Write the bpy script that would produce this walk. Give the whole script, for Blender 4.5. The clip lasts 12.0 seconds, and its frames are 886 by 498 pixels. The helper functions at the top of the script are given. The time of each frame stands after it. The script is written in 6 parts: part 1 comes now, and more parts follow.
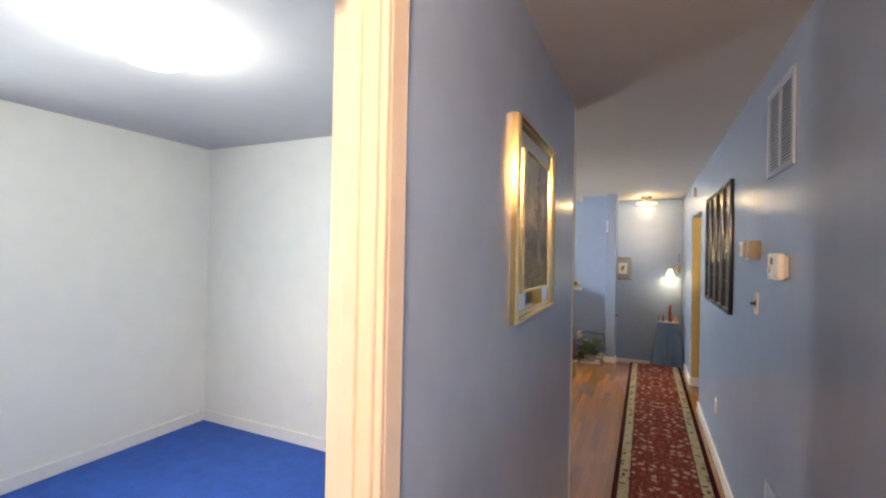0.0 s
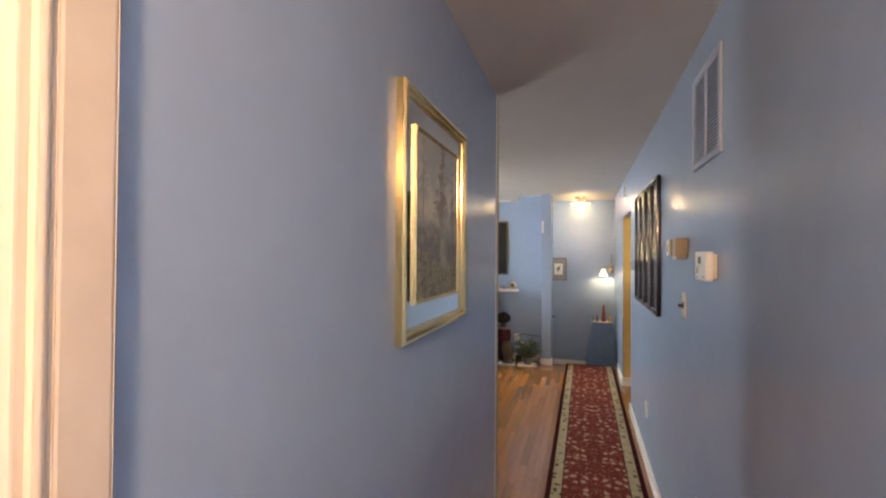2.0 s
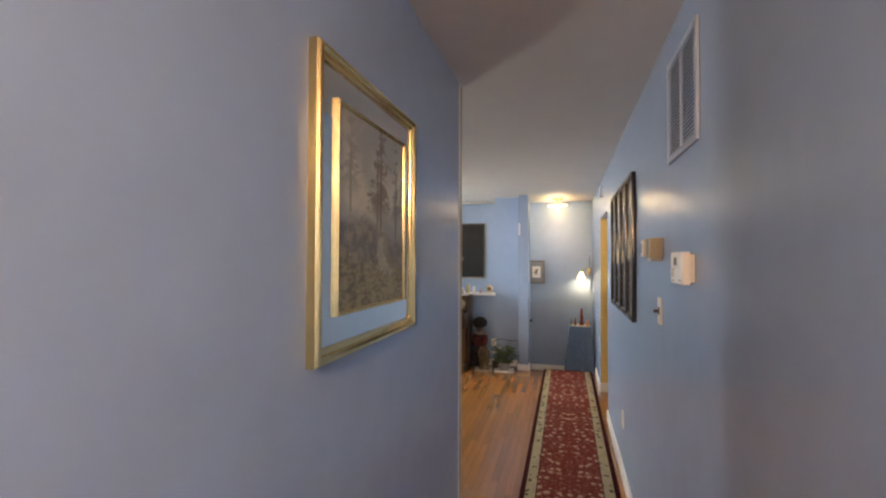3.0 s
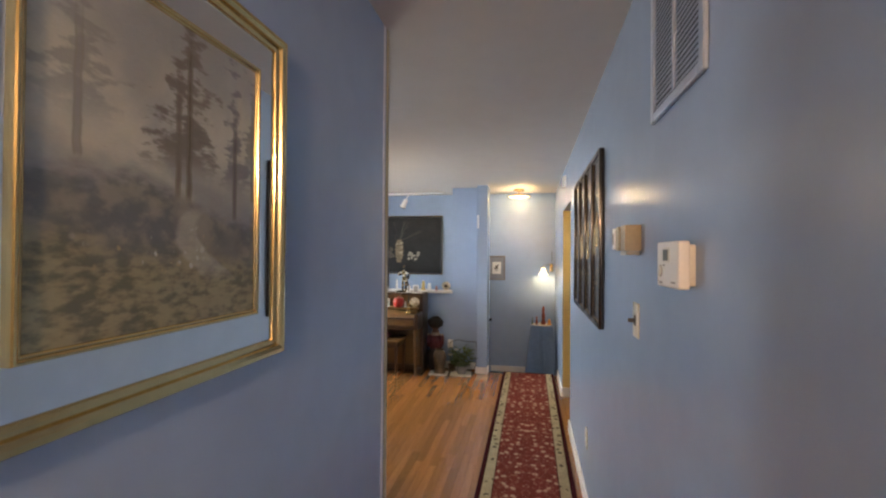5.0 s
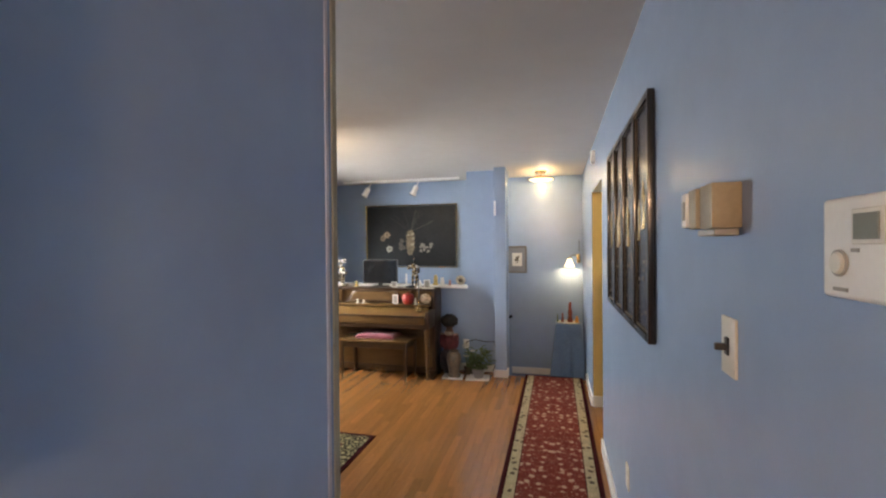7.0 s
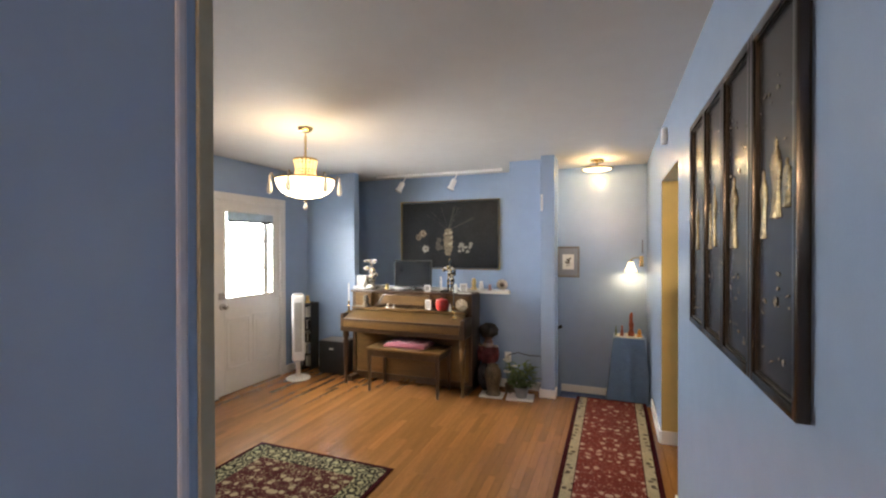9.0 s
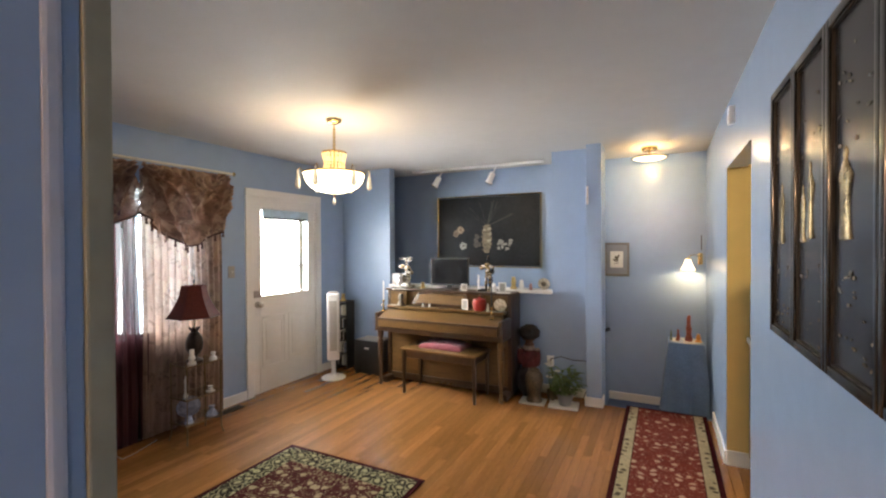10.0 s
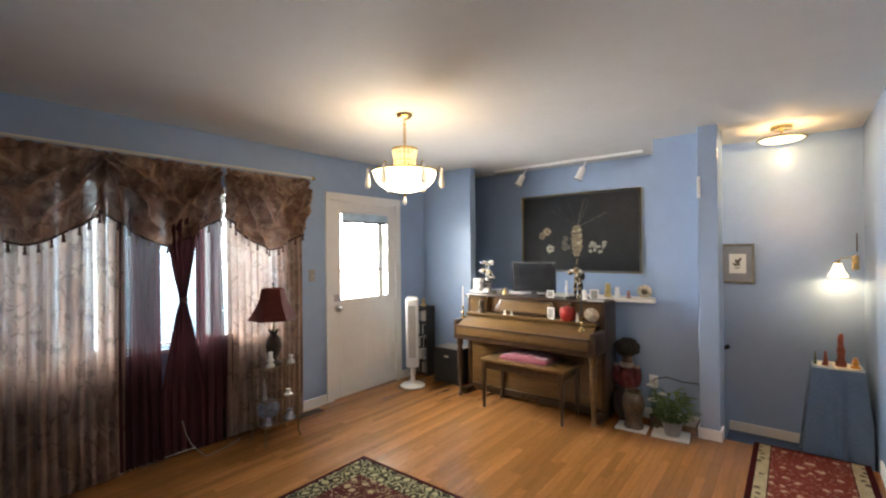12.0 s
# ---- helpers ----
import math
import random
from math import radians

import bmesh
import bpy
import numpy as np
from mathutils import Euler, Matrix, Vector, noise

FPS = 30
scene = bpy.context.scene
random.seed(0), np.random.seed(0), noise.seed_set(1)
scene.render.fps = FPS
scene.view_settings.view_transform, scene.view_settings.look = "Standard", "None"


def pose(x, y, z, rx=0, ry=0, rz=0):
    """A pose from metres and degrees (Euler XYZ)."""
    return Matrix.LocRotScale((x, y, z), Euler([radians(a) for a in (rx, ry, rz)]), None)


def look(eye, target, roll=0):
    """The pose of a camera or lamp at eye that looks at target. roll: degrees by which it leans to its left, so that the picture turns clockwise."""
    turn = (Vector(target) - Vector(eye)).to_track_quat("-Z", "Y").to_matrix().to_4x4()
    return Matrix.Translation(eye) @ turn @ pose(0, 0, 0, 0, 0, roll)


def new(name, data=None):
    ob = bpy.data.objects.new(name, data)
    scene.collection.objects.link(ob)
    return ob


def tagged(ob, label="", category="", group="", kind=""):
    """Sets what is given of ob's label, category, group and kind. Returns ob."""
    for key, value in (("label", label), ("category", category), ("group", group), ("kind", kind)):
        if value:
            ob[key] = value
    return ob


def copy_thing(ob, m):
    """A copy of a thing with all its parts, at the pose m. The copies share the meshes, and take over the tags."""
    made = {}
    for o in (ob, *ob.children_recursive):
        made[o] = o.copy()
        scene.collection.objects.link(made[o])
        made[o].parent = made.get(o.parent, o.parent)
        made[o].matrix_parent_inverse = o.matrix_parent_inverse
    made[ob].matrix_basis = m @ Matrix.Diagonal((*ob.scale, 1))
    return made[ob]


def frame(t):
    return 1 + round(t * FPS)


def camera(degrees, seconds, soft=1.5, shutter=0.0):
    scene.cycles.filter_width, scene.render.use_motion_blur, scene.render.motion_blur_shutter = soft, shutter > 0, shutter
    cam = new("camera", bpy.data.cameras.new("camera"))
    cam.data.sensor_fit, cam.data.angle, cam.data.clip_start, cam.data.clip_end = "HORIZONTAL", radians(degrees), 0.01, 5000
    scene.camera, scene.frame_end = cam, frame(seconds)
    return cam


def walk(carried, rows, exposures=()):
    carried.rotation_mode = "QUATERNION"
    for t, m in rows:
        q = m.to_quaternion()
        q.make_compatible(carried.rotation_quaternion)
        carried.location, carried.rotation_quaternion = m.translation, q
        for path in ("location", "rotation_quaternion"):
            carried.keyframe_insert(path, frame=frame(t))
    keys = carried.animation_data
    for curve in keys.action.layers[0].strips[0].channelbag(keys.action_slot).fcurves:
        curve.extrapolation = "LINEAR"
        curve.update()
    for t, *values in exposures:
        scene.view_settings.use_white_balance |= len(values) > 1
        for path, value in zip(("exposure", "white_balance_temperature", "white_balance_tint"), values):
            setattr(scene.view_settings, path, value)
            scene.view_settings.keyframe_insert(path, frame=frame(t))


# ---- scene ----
cam = camera(90.5, 12.0, soft=2.2)
PATH = [
    (0, (0.052, -0.057, 1.59), (-0.785, 1.759, 1.6), 1.1),
    (0.5, (0.071, 0.027, 1.592), (-0.709, 1.868, 1.601), 0.9),
    (1, (0.084, 0.123, 1.594), (-0.651, 1.983, 1.602), 0.6),
    (1.5, (0.094, 0.214, 1.588), (-0.587, 2.094, 1.597), 0.5),
    (2, (0.115, 0.304, 1.59), (-0.496, 2.208, 1.615), 0.4),
    (2.5, (0.141, 0.413, 1.587), (-0.424, 2.332, 1.623), 0.3),
    (3, (0.174, 0.541, 1.584), (-0.364, 2.467, 1.625), 0.2),
    (5, (0.221, 1.075, 1.575), (-0.17, 3.036, 1.596), 0.4),
    (5.5, (0.242, 1.22, 1.57), (-0.165, 3.178, 1.596), 0.5),
    (6, (0.247, 1.377, 1.573), (-0.204, 3.325, 1.593), 0.3),
    (6.5, (0.247, 1.515, 1.569), (-0.231, 3.457, 1.576), 0.0),
    (7, (0.241, 1.676, 1.559), (-0.259, 3.612, 1.545), -0.5),
    (9, (0.217, 2.293, 1.556), (-0.504, 4.159, 1.543), -0.1),
    (9.5, (0.206, 2.41, 1.546), (-0.593, 4.244, 1.533), -0.1),
    (10, (0.182, 2.527, 1.542), (-0.715, 4.315, 1.521), -0.3),
    (10.5, (0.152, 2.609, 1.532), (-0.83, 4.351, 1.519), -0.3),
    (11, (0.133, 2.683, 1.52), (-0.94, 4.371, 1.517), -0.4),
    (11.5, (0.119, 2.767, 1.517), (-1.043, 4.395, 1.514), -0.7),
    (12, (0.113, 2.844, 1.515), (-1.13, 4.411, 1.522), -0.6),
]
walk(cam, [(t, look(eye, target, roll)) for t, eye, target, roll in PATH], [(0.0, 0.73), (12.0, 0.73)])

# ---------------------------------------------------------------- world and large lights
world = bpy.data.worlds.new("sky")
scene.world = world
world.use_nodes = True
wn = world.node_tree.nodes
sky = wn.new("ShaderNodeTexSky")
sky.sky_type = "NISHITA"
sky.sun_disc = False
sky.sun_elevation, sky.sun_rotation = radians(48), radians(75)
wn["Background"].inputs["Strength"].default_value = 0.12
world.node_tree.links.new(sky.outputs[0], wn["Background"].inputs["Color"])

sun = new("sun", bpy.data.lights.new("sun", "SUN"))
sun.data.energy, sun.data.angle, sun.data.color = 3.0, radians(0.5), (1.0, 0.95, 0.88)
sun.matrix_world = look((6, 1.6, 8), (0, 0, 0))


def lamp(name, kind, place, power, colour, size=0.1, target=None, size_y=None):
    data = bpy.data.lights.new(name, kind)
    data.energy, data.color = power, colour
    if kind == "AREA":
        data.shape, data.size, data.size_y = "RECTANGLE", size, size_y or size
    else:
        data.shadow_soft_size = size
    ob = new(name, data)
    ob.matrix_world = look(place, target) if target else Matrix.Translation(place)
    return ob


WARM, DAY = (1.0, 0.80, 0.52), (0.93, 0.98, 1.0)
lamp("window_daylight", "AREA", (-3.68, 4.08, 1.45), 58, (0.78, 0.92, 1.0), 2.0, (0, 4.08, 1.3), 1.2)
lamp("door_daylight", "AREA", (-4.5, 6.75, 1.6), 980, (1.0, 0.965, 0.91), 3.6, (0, 6.65, 1.1), 2.2)
lamp("bedroom_window_daylight", "AREA", (-3.75, 0.1, 1.45), 28, DAY, 1.3, (0, 0.6, 1.3), 1.2)

# ---------------------------------------------------------------- materials


def mat(name, colour, rough=0.5, metal=0.0, vary=0.12, scale=6.0, bump=0.0, bscale=60.0, spec=0.5, grain=None, island=0.0, transmit=0.0, emit=None, power=0.0, coat=0.0, sheen=0.0, fine=1.0):
    m = bpy.data.materials.new(name)
    m.use_nodes = True
    n, l = m.node_tree.nodes, m.node_tree.links
    b = n["Principled BSDF"]
    b.inputs["Roughness"].default_value = rough
    b.inputs["Metallic"].default_value = metal
    b.inputs["Specular IOR Level"].default_value = spec
    b.inputs["Transmission Weight"].default_value = transmit
    b.inputs["Coat Weight"].default_value = coat
    b.inputs["Sheen Weight"].default_value = sheen
    co = n.new("ShaderNodeTexCoord")
    mp = n.new("ShaderNodeMapping")
    mp.inputs["Scale"].default_value = grain or (1, 1, 1)
    l.new(co.outputs["Object"], mp.inputs["Vector"])
    t1 = n.new("ShaderNodeTexNoise")
    t1.inputs["Scale"].default_value, t1.inputs["Detail"].default_value = scale, 6
    t2 = n.new("ShaderNodeTexNoise")
    t2.inputs["Scale"].default_value, t2.inputs["Detail"].default_value = scale * 7, 4
    l.new(mp.outputs[0], t1.inputs["Vector"])
    l.new(mp.outputs[0], t2.inputs["Vector"])
    add = n.new("ShaderNodeMath")
    add.operation = "ADD"
    big, small = n.new("ShaderNodeMath"), n.new("ShaderNodeMath")
    big.operation = small.operation = "MULTIPLY"
    big.inputs[1].default_value, small.inputs[1].default_value = 2 - fine, fine
    l.new(t1.outputs["Fac"], big.inputs[0])
    l.new(t2.outputs["Fac"], small.inputs[0])
    l.new(big.outputs[0], add.inputs[0])
    l.new(small.outputs[0], add.inputs[1])
    rg = n.new("ShaderNodeMapRange")
    rg.inputs["From Min"].default_value, rg.inputs["From Max"].default_value = 0.7, 1.3
    rg.inputs["To Min"].default_value, rg.inputs["To Max"].default_value = 1 - vary, 1 + vary
    l.new(add.outputs[0], rg.inputs["Value"])
    value = rg.outputs[0]
    if island:
        info = n.new("ShaderNodeObjectInfo")
        geo = n.new("ShaderNodeNewGeometry")
        s1 = n.new("ShaderNodeMath")
        s1.operation = "ADD"
        l.new(info.outputs["Random"], s1.inputs[0])
        l.new(geo.outputs["Random Per Island"], s1.inputs[1])
        fr = n.new("ShaderNodeMath")
        fr.operation = "FRACT"
        l.new(s1.outputs[0], fr.inputs[0])
        r2 = n.new("ShaderNodeMapRange")
        r2.inputs["To Min"].default_value, r2.inputs["To Max"].default_value = 1 - island, 1 + island
        l.new(fr.outputs[0], r2.inputs["Value"])
        mu = n.new("ShaderNodeMath")
        mu.operation = "MULTIPLY"
        l.new(value, mu.inputs[0])
        l.new(r2.outputs[0], mu.inputs[1])
        value = mu.outputs[0]
    vm = n.new("ShaderNodeVectorMath")
    vm.operation = "SCALE"
    vm.inputs[0].default_value = colour
    l.new(value, vm.inputs["Scale"])
    l.new(vm.outputs[0], b.inputs["Base Color"])
    if bump:
        t3 = n.new("ShaderNodeTexNoise")
        t3.inputs["Scale"].default_value, t3.inputs["Detail"].default_value = bscale, 5
        l.new(mp.outputs[0], t3.inputs["Vector"])
        bp = n.new("ShaderNodeBump")
        bp.inputs["Strength"].default_value, bp.inputs["Distance"].default_value = bump, 0.01
        l.new(t3.outputs["Fac"], bp.inputs["Height"])
        l.new(bp.outputs[0], b.inputs["Normal"])
    if emit:
        b.inputs["Emission Color"].default_value = (*emit, 1)
        b.inputs["Emission Strength"].default_value = power
    return m


def sheer(name, colour, through_part, rough=0.8, holes=0.0, streak=(1, 14, 0.6), vary=0.35, scale=5.0, gaps=0.0, bloom=None, size=11.0):
    """Cloth that lets light through; holes is the share of open weave, gaps how much more opens in upright streaks between gathers, bloom the colour of the woven flowers."""
    m = mat(name, colour, rough, vary=vary, scale=scale, grain=streak, spec=0.2, fine=0.4)
    n, l = m.node_tree.nodes, m.node_tree.links
    b, out = n["Principled BSDF"], n["Material Output"]
    if bloom:
        base = b.inputs["Base Color"].links[0].from_socket
        for scale_, tone, low, high in ((size, bloom, 0.50, 0.60), (size * 2.3, tuple(c * 0.45 for c in colour), 0.55, 0.64)):
            co, tx, mr, mx = n.new("ShaderNodeTexCoord"), n.new("ShaderNodeTexNoise"), n.new("ShaderNodeMapRange"), n.new("ShaderNodeMix")
            tx.inputs["Scale"].default_value, tx.inputs["Detail"].default_value, tx.inputs["Distortion"].default_value = scale_, 3, 1.2
            l.new(co.outputs["Object"], tx.inputs["Vector"])
            mr.inputs["From Min"].default_value, mr.inputs["From Max"].default_value, mr.inputs["To Max"].default_value = low, high, 0.6
            l.new(tx.outputs["Fac"], mr.inputs["Value"])
            mx.data_type = "RGBA"
            l.new(mr.outputs[0], mx.inputs["Factor"])
            l.new(base, mx.inputs[6])
            mx.inputs[7].default_value = (*tone, 1)
            base = mx.outputs[2]
        l.new(base, b.inputs["Base Color"])
    tr = n.new("ShaderNodeBsdfTranslucent")
    l.new(b.inputs["Base Color"].links[0].from_socket, tr.inputs["Color"])
    mix = n.new("ShaderNodeMixShader")
    mix.inputs[0].default_value = through_part
    l.new(b.outputs[0], mix.inputs[1])
    l.new(tr.outputs[0], mix.inputs[2])
    last = mix
    if holes:
        tp = n.new("ShaderNodeBsdfTransparent")
        m2 = n.new("ShaderNodeMixShader")
        m2.inputs[0].default_value = holes
        if gaps:
            co = n.new("ShaderNodeTexCoord")
            mp = n.new("ShaderNodeMapping")
            mp.inputs["Scale"].default_value = (0, 11, 0.12)
            l.new(co.outputs["Object"], mp.inputs["Vector"])
            tx = n.new("ShaderNodeTexNoise")
            tx.inputs["Scale"].default_value, tx.inputs["Detail"].default_value = 1.0, 3
            l.new(mp.outputs[0], tx.inputs["Vector"])
            mr = n.new("ShaderNodeMapRange")
            mr.inputs["From Min"].default_value, mr.inputs["From Max"].default_value = 0.54, 0.68
            mr.inputs["To Min"].default_value, mr.inputs["To Max"].default_value = holes, gaps
            l.new(tx.outputs["Fac"], mr.inputs["Value"])
            l.new(mr.outputs[0], m2.inputs[0])
        l.new(mix.outputs[0], m2.inputs[1])
        l.new(tp.outputs[0], m2.inputs[2])
        last = m2
    l.new(last.outputs[0], out.inputs["Surface"])
    return m


WALL = mat("blue_wall_paint", (0.30, 0.40, 0.575), 0.23, vary=0.035, scale=1.2, bump=0.03, bscale=120, spec=0.5)
CEIL = mat("ceiling_paint", (0.54, 0.535, 0.53), 0.75, vary=0.03, scale=1.0, bump=0.06, bscale=140, spec=0.2)
CREAM = mat("cream_wall_paint", (0.79, 0.785, 0.73), 0.6, vary=0.03, scale=1.0, bump=0.05, bscale=160, spec=0.3)
YELLOW = mat("yellow_wall_paint", (0.74, 0.57, 0.22), 0.5, vary=0.04, scale=1.4, bump=0.05, bscale=160, spec=0.3)
WHITE = mat("white_trim_paint", (0.80, 0.79, 0.76), 0.35, vary=0.03, scale=3.0, bump=0.03, bscale=90)
OLIVE = mat("olive_edge_trim", (0.30, 0.295, 0.22), 0.5, vary=0.08, scale=4.0, bump=0.05, bscale=90)
BEADM = mat("grey_blue_bead", (0.50, 0.53, 0.62), 0.4, vary=0.06, scale=4.0, bump=0.04, bscale=90)
CARPET = mat("blue_carpet", (0.022, 0.10, 0.46), 0.95, vary=0.18, scale=9.0, bump=0.5, bscale=420, spec=0.1, sheen=0.1)
CASING = mat("cream_casing_paint", (0.68, 0.60, 0.515), 0.38, vary=0.04, scale=3.0, bump=0.03, bscale=90)
STAIRC = mat("slate_blue_carpet", (0.05, 0.09, 0.20), 0.95, vary=0.18, scale=9.0, bump=0.5, bscale=420, spec=0.1, sheen=0.1)
OAK = mat("oak_strip_floor", (0.280, 0.124, 0.038), 0.17, vary=0.2, scale=3.0, grain=(9, 0.8, 1), island=0.2, bump=0.006, bscale=40, coat=0.4)
SUBFLOOR = mat("dark_joint", (0.10, 0.05, 0.025), 0.8)
GROUND = mat("lawn", (0.05, 0.09, 0.03), 0.95, vary=0.3, scale=0.7, bump=0.3, bscale=30)
# emissive, so the panel outside the windows reads as bright daylight
DULLGLOW = mat("glowing_outdoor_backdrop", (0.8, 0.8, 0.8), 0.9, vary=0.03, emit=(0.9, 0.96, 1.0), power=5.0)

# ---------------------------------------------------------------- mesh helpers


def box(bm, x0, x1, y0, y1, z0, z1, bevel=0.0, seg=1):
    made = bmesh.ops.create_cube(bm, size=1.0)
    vs = made["verts"]
    for v in vs:
        v.co = Vector(((x0 + x1) / 2 + v.co.x * (x1 - x0), (y0 + y1) / 2 + v.co.y * (y1 - y0), (z0 + z1) / 2 + v.co.z * (z1 - z0)))
    if bevel:
        es = list({e for v in vs for e in v.link_edges})
        bmesh.ops.bevel(bm, geom=es, offset=bevel, segments=seg, affect="EDGES", profile=0.6)
    return bm


def boxes(*rows, bevel=0.0, seg=1):
    bm = bmesh.new()
    for r in rows:
        box(bm, *r, bevel=bevel, seg=seg)
    return bm


def lathe(profile, steps=28, centre=(0, 0, 0), bm=None, squash=(1, 1)):
    """A turned body: profile of (radius, z), bottom to top."""
    bm = bm or bmesh.new()
    rings = []
    for r, z in profile:
        if r < 1e-5:
            rings.append([bm.verts.new((centre[0], centre[1], centre[2] + z))])
        else:
            rings.append([bm.verts.new((centre[0] + r * squash[0] * math.cos(2 * math.pi * i / steps), centre[1] + r * squash[1] * math.sin(2 * math.pi * i / steps), centre[2] + z)) for i in range(steps)])
    for a, b in zip(rings, rings[1:]):
        for i in range(steps):
            j = (i + 1) % steps
            if len(a) == 1 and len(b) == 1:
                continue
            if len(a) == 1:
                bm.faces.new((a[0], b[j], b[i]))
            elif len(b) == 1:
                bm.faces.new((a[i], a[j], b[0]))
            else:
                bm.faces.new((a[i], a[j], b[j], b[i]))
    return bm


def tube(points, radius, steps=10, bm=None, closed=False):
    """A rod along points; radius is a number or a list of them."""
    bm = bm or bmesh.new()
    pts = [Vector(p) for p in points]
    rings = []
    for i, p in enumerate(pts):
        d = (pts[min(i + 1, len(pts) - 1)] - pts[max(i - 1, 0)]).normalized()
        side = d.cross(Vector((0, 0, 1)))
        if side.length < 1e-3:
            side = d.cross(Vector((0, 1, 0)))
        side.normalize()
        up = side.cross(d)
        r = radius[i] if isinstance(radius, (list, tuple)) else radius
        rings.append([bm.verts.new(p + r * (math.cos(2 * math.pi * k / steps) * side + math.sin(2 * math.pi * k / steps) * up)) for k in range(steps)])
    for a, b in zip(rings, rings[1:]):
        for k in range(steps):
            bm.faces.new((a[k], a[(k + 1) % steps], b[(k + 1) % steps], b[k]))
    bm.faces.new(rings[0])
    bm.faces.new(list(reversed(rings[-1])))
    return bm


def blob(bm, centre, size, seed=0, rough=0.1, seg=14):
    """A rounded uneven lump."""
    made = bmesh.ops.create_uvsphere(bm, u_segments=seg, v_segments=max(6, seg // 2 + 2), radius=1.0)
    for v in made["verts"]:
        k = 1 + rough * noise.noise(v.co * 2.3 + Vector((seed * 3.7, seed, 0)))
        v.co = Vector((centre[0] + v.co.x * size[0] * k, centre[1] + v.co.y * size[1] * k, centre[2] + v.co.z * size[2] * k))
    return bm


def mesh_of(name, bm, material, smooth=None):
    bmesh.ops.recalc_face_normals(bm, faces=bm.faces)
    me = bpy.data.meshes.new(name)
    bm.to_mesh(me)
    bm.free()
    for m in material if isinstance(material, (list, tuple)) else [material]:
        me.materials.append(m)
    if smooth:
        for p in me.polygons:
            p.use_smooth = True
        me.set_sharp_from_angle(angle=radians(smooth))
    return me


def part(name, bm, material, parent=None, label="", smooth=40):
    ob = new(name, mesh_of(name, bm, material, smooth))
    if parent:
        ob.parent = parent
    if label:
        tagged(ob, label)
    return ob


def thing(name, label, category, place=(0, 0, 0), group="", turn=0):
    ob = tagged(new(name), label, category, group)
    ob.empty_display_size = 0.1
    ob.matrix_world = pose(*place, 0, 0, turn)
    return ob


def setting(name, bm, material, label, category):
    return tagged(part(name, bm, material, None, smooth=None), label, category, kind="structure")


# ---------------------------------------------------------------- the house: plan
H = 2.485                     # ceiling
XR, XL = 0.575, -0.355        # hall walls
XW = -3.55                    # window wall
YP = 7.07                     # partition face before the stairwell
YB = 7.75                     # stairwell back wall
YE = 6.95                     # edge of the wooden floor
YS = 2.777                    # end of the hall's left wall
LZ = -0.19                    # landing

setting("floor", boxes((XW, XR, YS, YE, -0.06, -0.012), (XL, XR, -2.6, YS, -0.06, -0.012), (XR, 0.70, 5.19, 6.14, -0.06, -0.012), (-3.55, -0.85, YE, YP, -0.06, -0.012)), SUBFLOOR, "strip oak floor laid along the hall", "floor")
setting("wall_right", boxes((XR, XR + 0.12, -2.6, 5.19, -0.06, H), (XR, XR + 0.12, 6.14, YB + 0.12, LZ - 0.1, H), (XR, XR + 0.12, 5.19, 6.14, 2.06, H)), WALL, "periwinkle blue painted hall wall with a kitchen opening", "wall")
setting("wall_left", boxes((XL - 0.075, XL, 0.556, YS - 0.044, -0.02, H), (XL - 0.075, XL, -2.6, -0.29, -0.02, H), (XL - 0.075, XL, -0.29, 0.556, 2.05, H)), WALL, "periwinkle blue painted hall wall beside the bedroom door", "wall")
setting("wall_south", boxes((XW - 0.02, XL - 0.075, YS - 0.04, YS, -0.02, H)), WALL, "periwinkle blue living room wall", "wall")
setting("wall_hall_end", boxes((XL - 0.11, XR + 0.12, -2.72, -2.6, -0.02, H)), WALL, "blue wall closing the hall", "wall")
setting("wall_window", boxes((XW - 0.14, XW, YS, 3.05, -0.06, H), (XW - 0.14, XW, 3.05, 5.12, -0.06, 0.80), (XW - 0.14, XW, 3.05, 5.12, 2.06, H), (XW - 0.14, XW, 5.12, 5.63, -0.06, H), (XW - 0.14, XW, 5.63, 6.56, 2.05, H), (XW - 0.14, XW, 6.56, YB + 0.12, -2.9, H)), WALL, "periwinkle blue outer wall with window and front door", "wall")
setting("wall_partition", boxes((XW, -2.83, YP, YP + 0.11, -0.06, H), (-2.83, -0.845, YP, YP + 0.11, -0.06, 1.03), (-0.845, -0.475, YP, YP + 0.11, -0.06, H), (XW, -0.34, YP + 0.003, YP + 0.11, -2.9, -0.06)), WALL, "blue half wall with an opening over the stairs", "wall")
setting("wall_post", boxes((-0.475, -0.335, 6.865, YP + 0.11, -0.05, H), bevel=0.008, seg=2), WALL, "narrow blue wall end beside the stair landing", "wall")
setting("wall_stairwell", boxes((XW, XR, YB, YB + 0.12, -2.9, H)), WALL, "pale blue stairwell wall", "wall")
setting("ceiling", boxes((XW - 0.14, XR + 0.12, YS - 0.04, YB + 0.12, H, H + 0.1), (XL - 0.075, XR + 0.12, -2.72, YS - 0.04, H, H + 0.1)), CEIL, "off-white painted plaster ceiling", "ceiling")
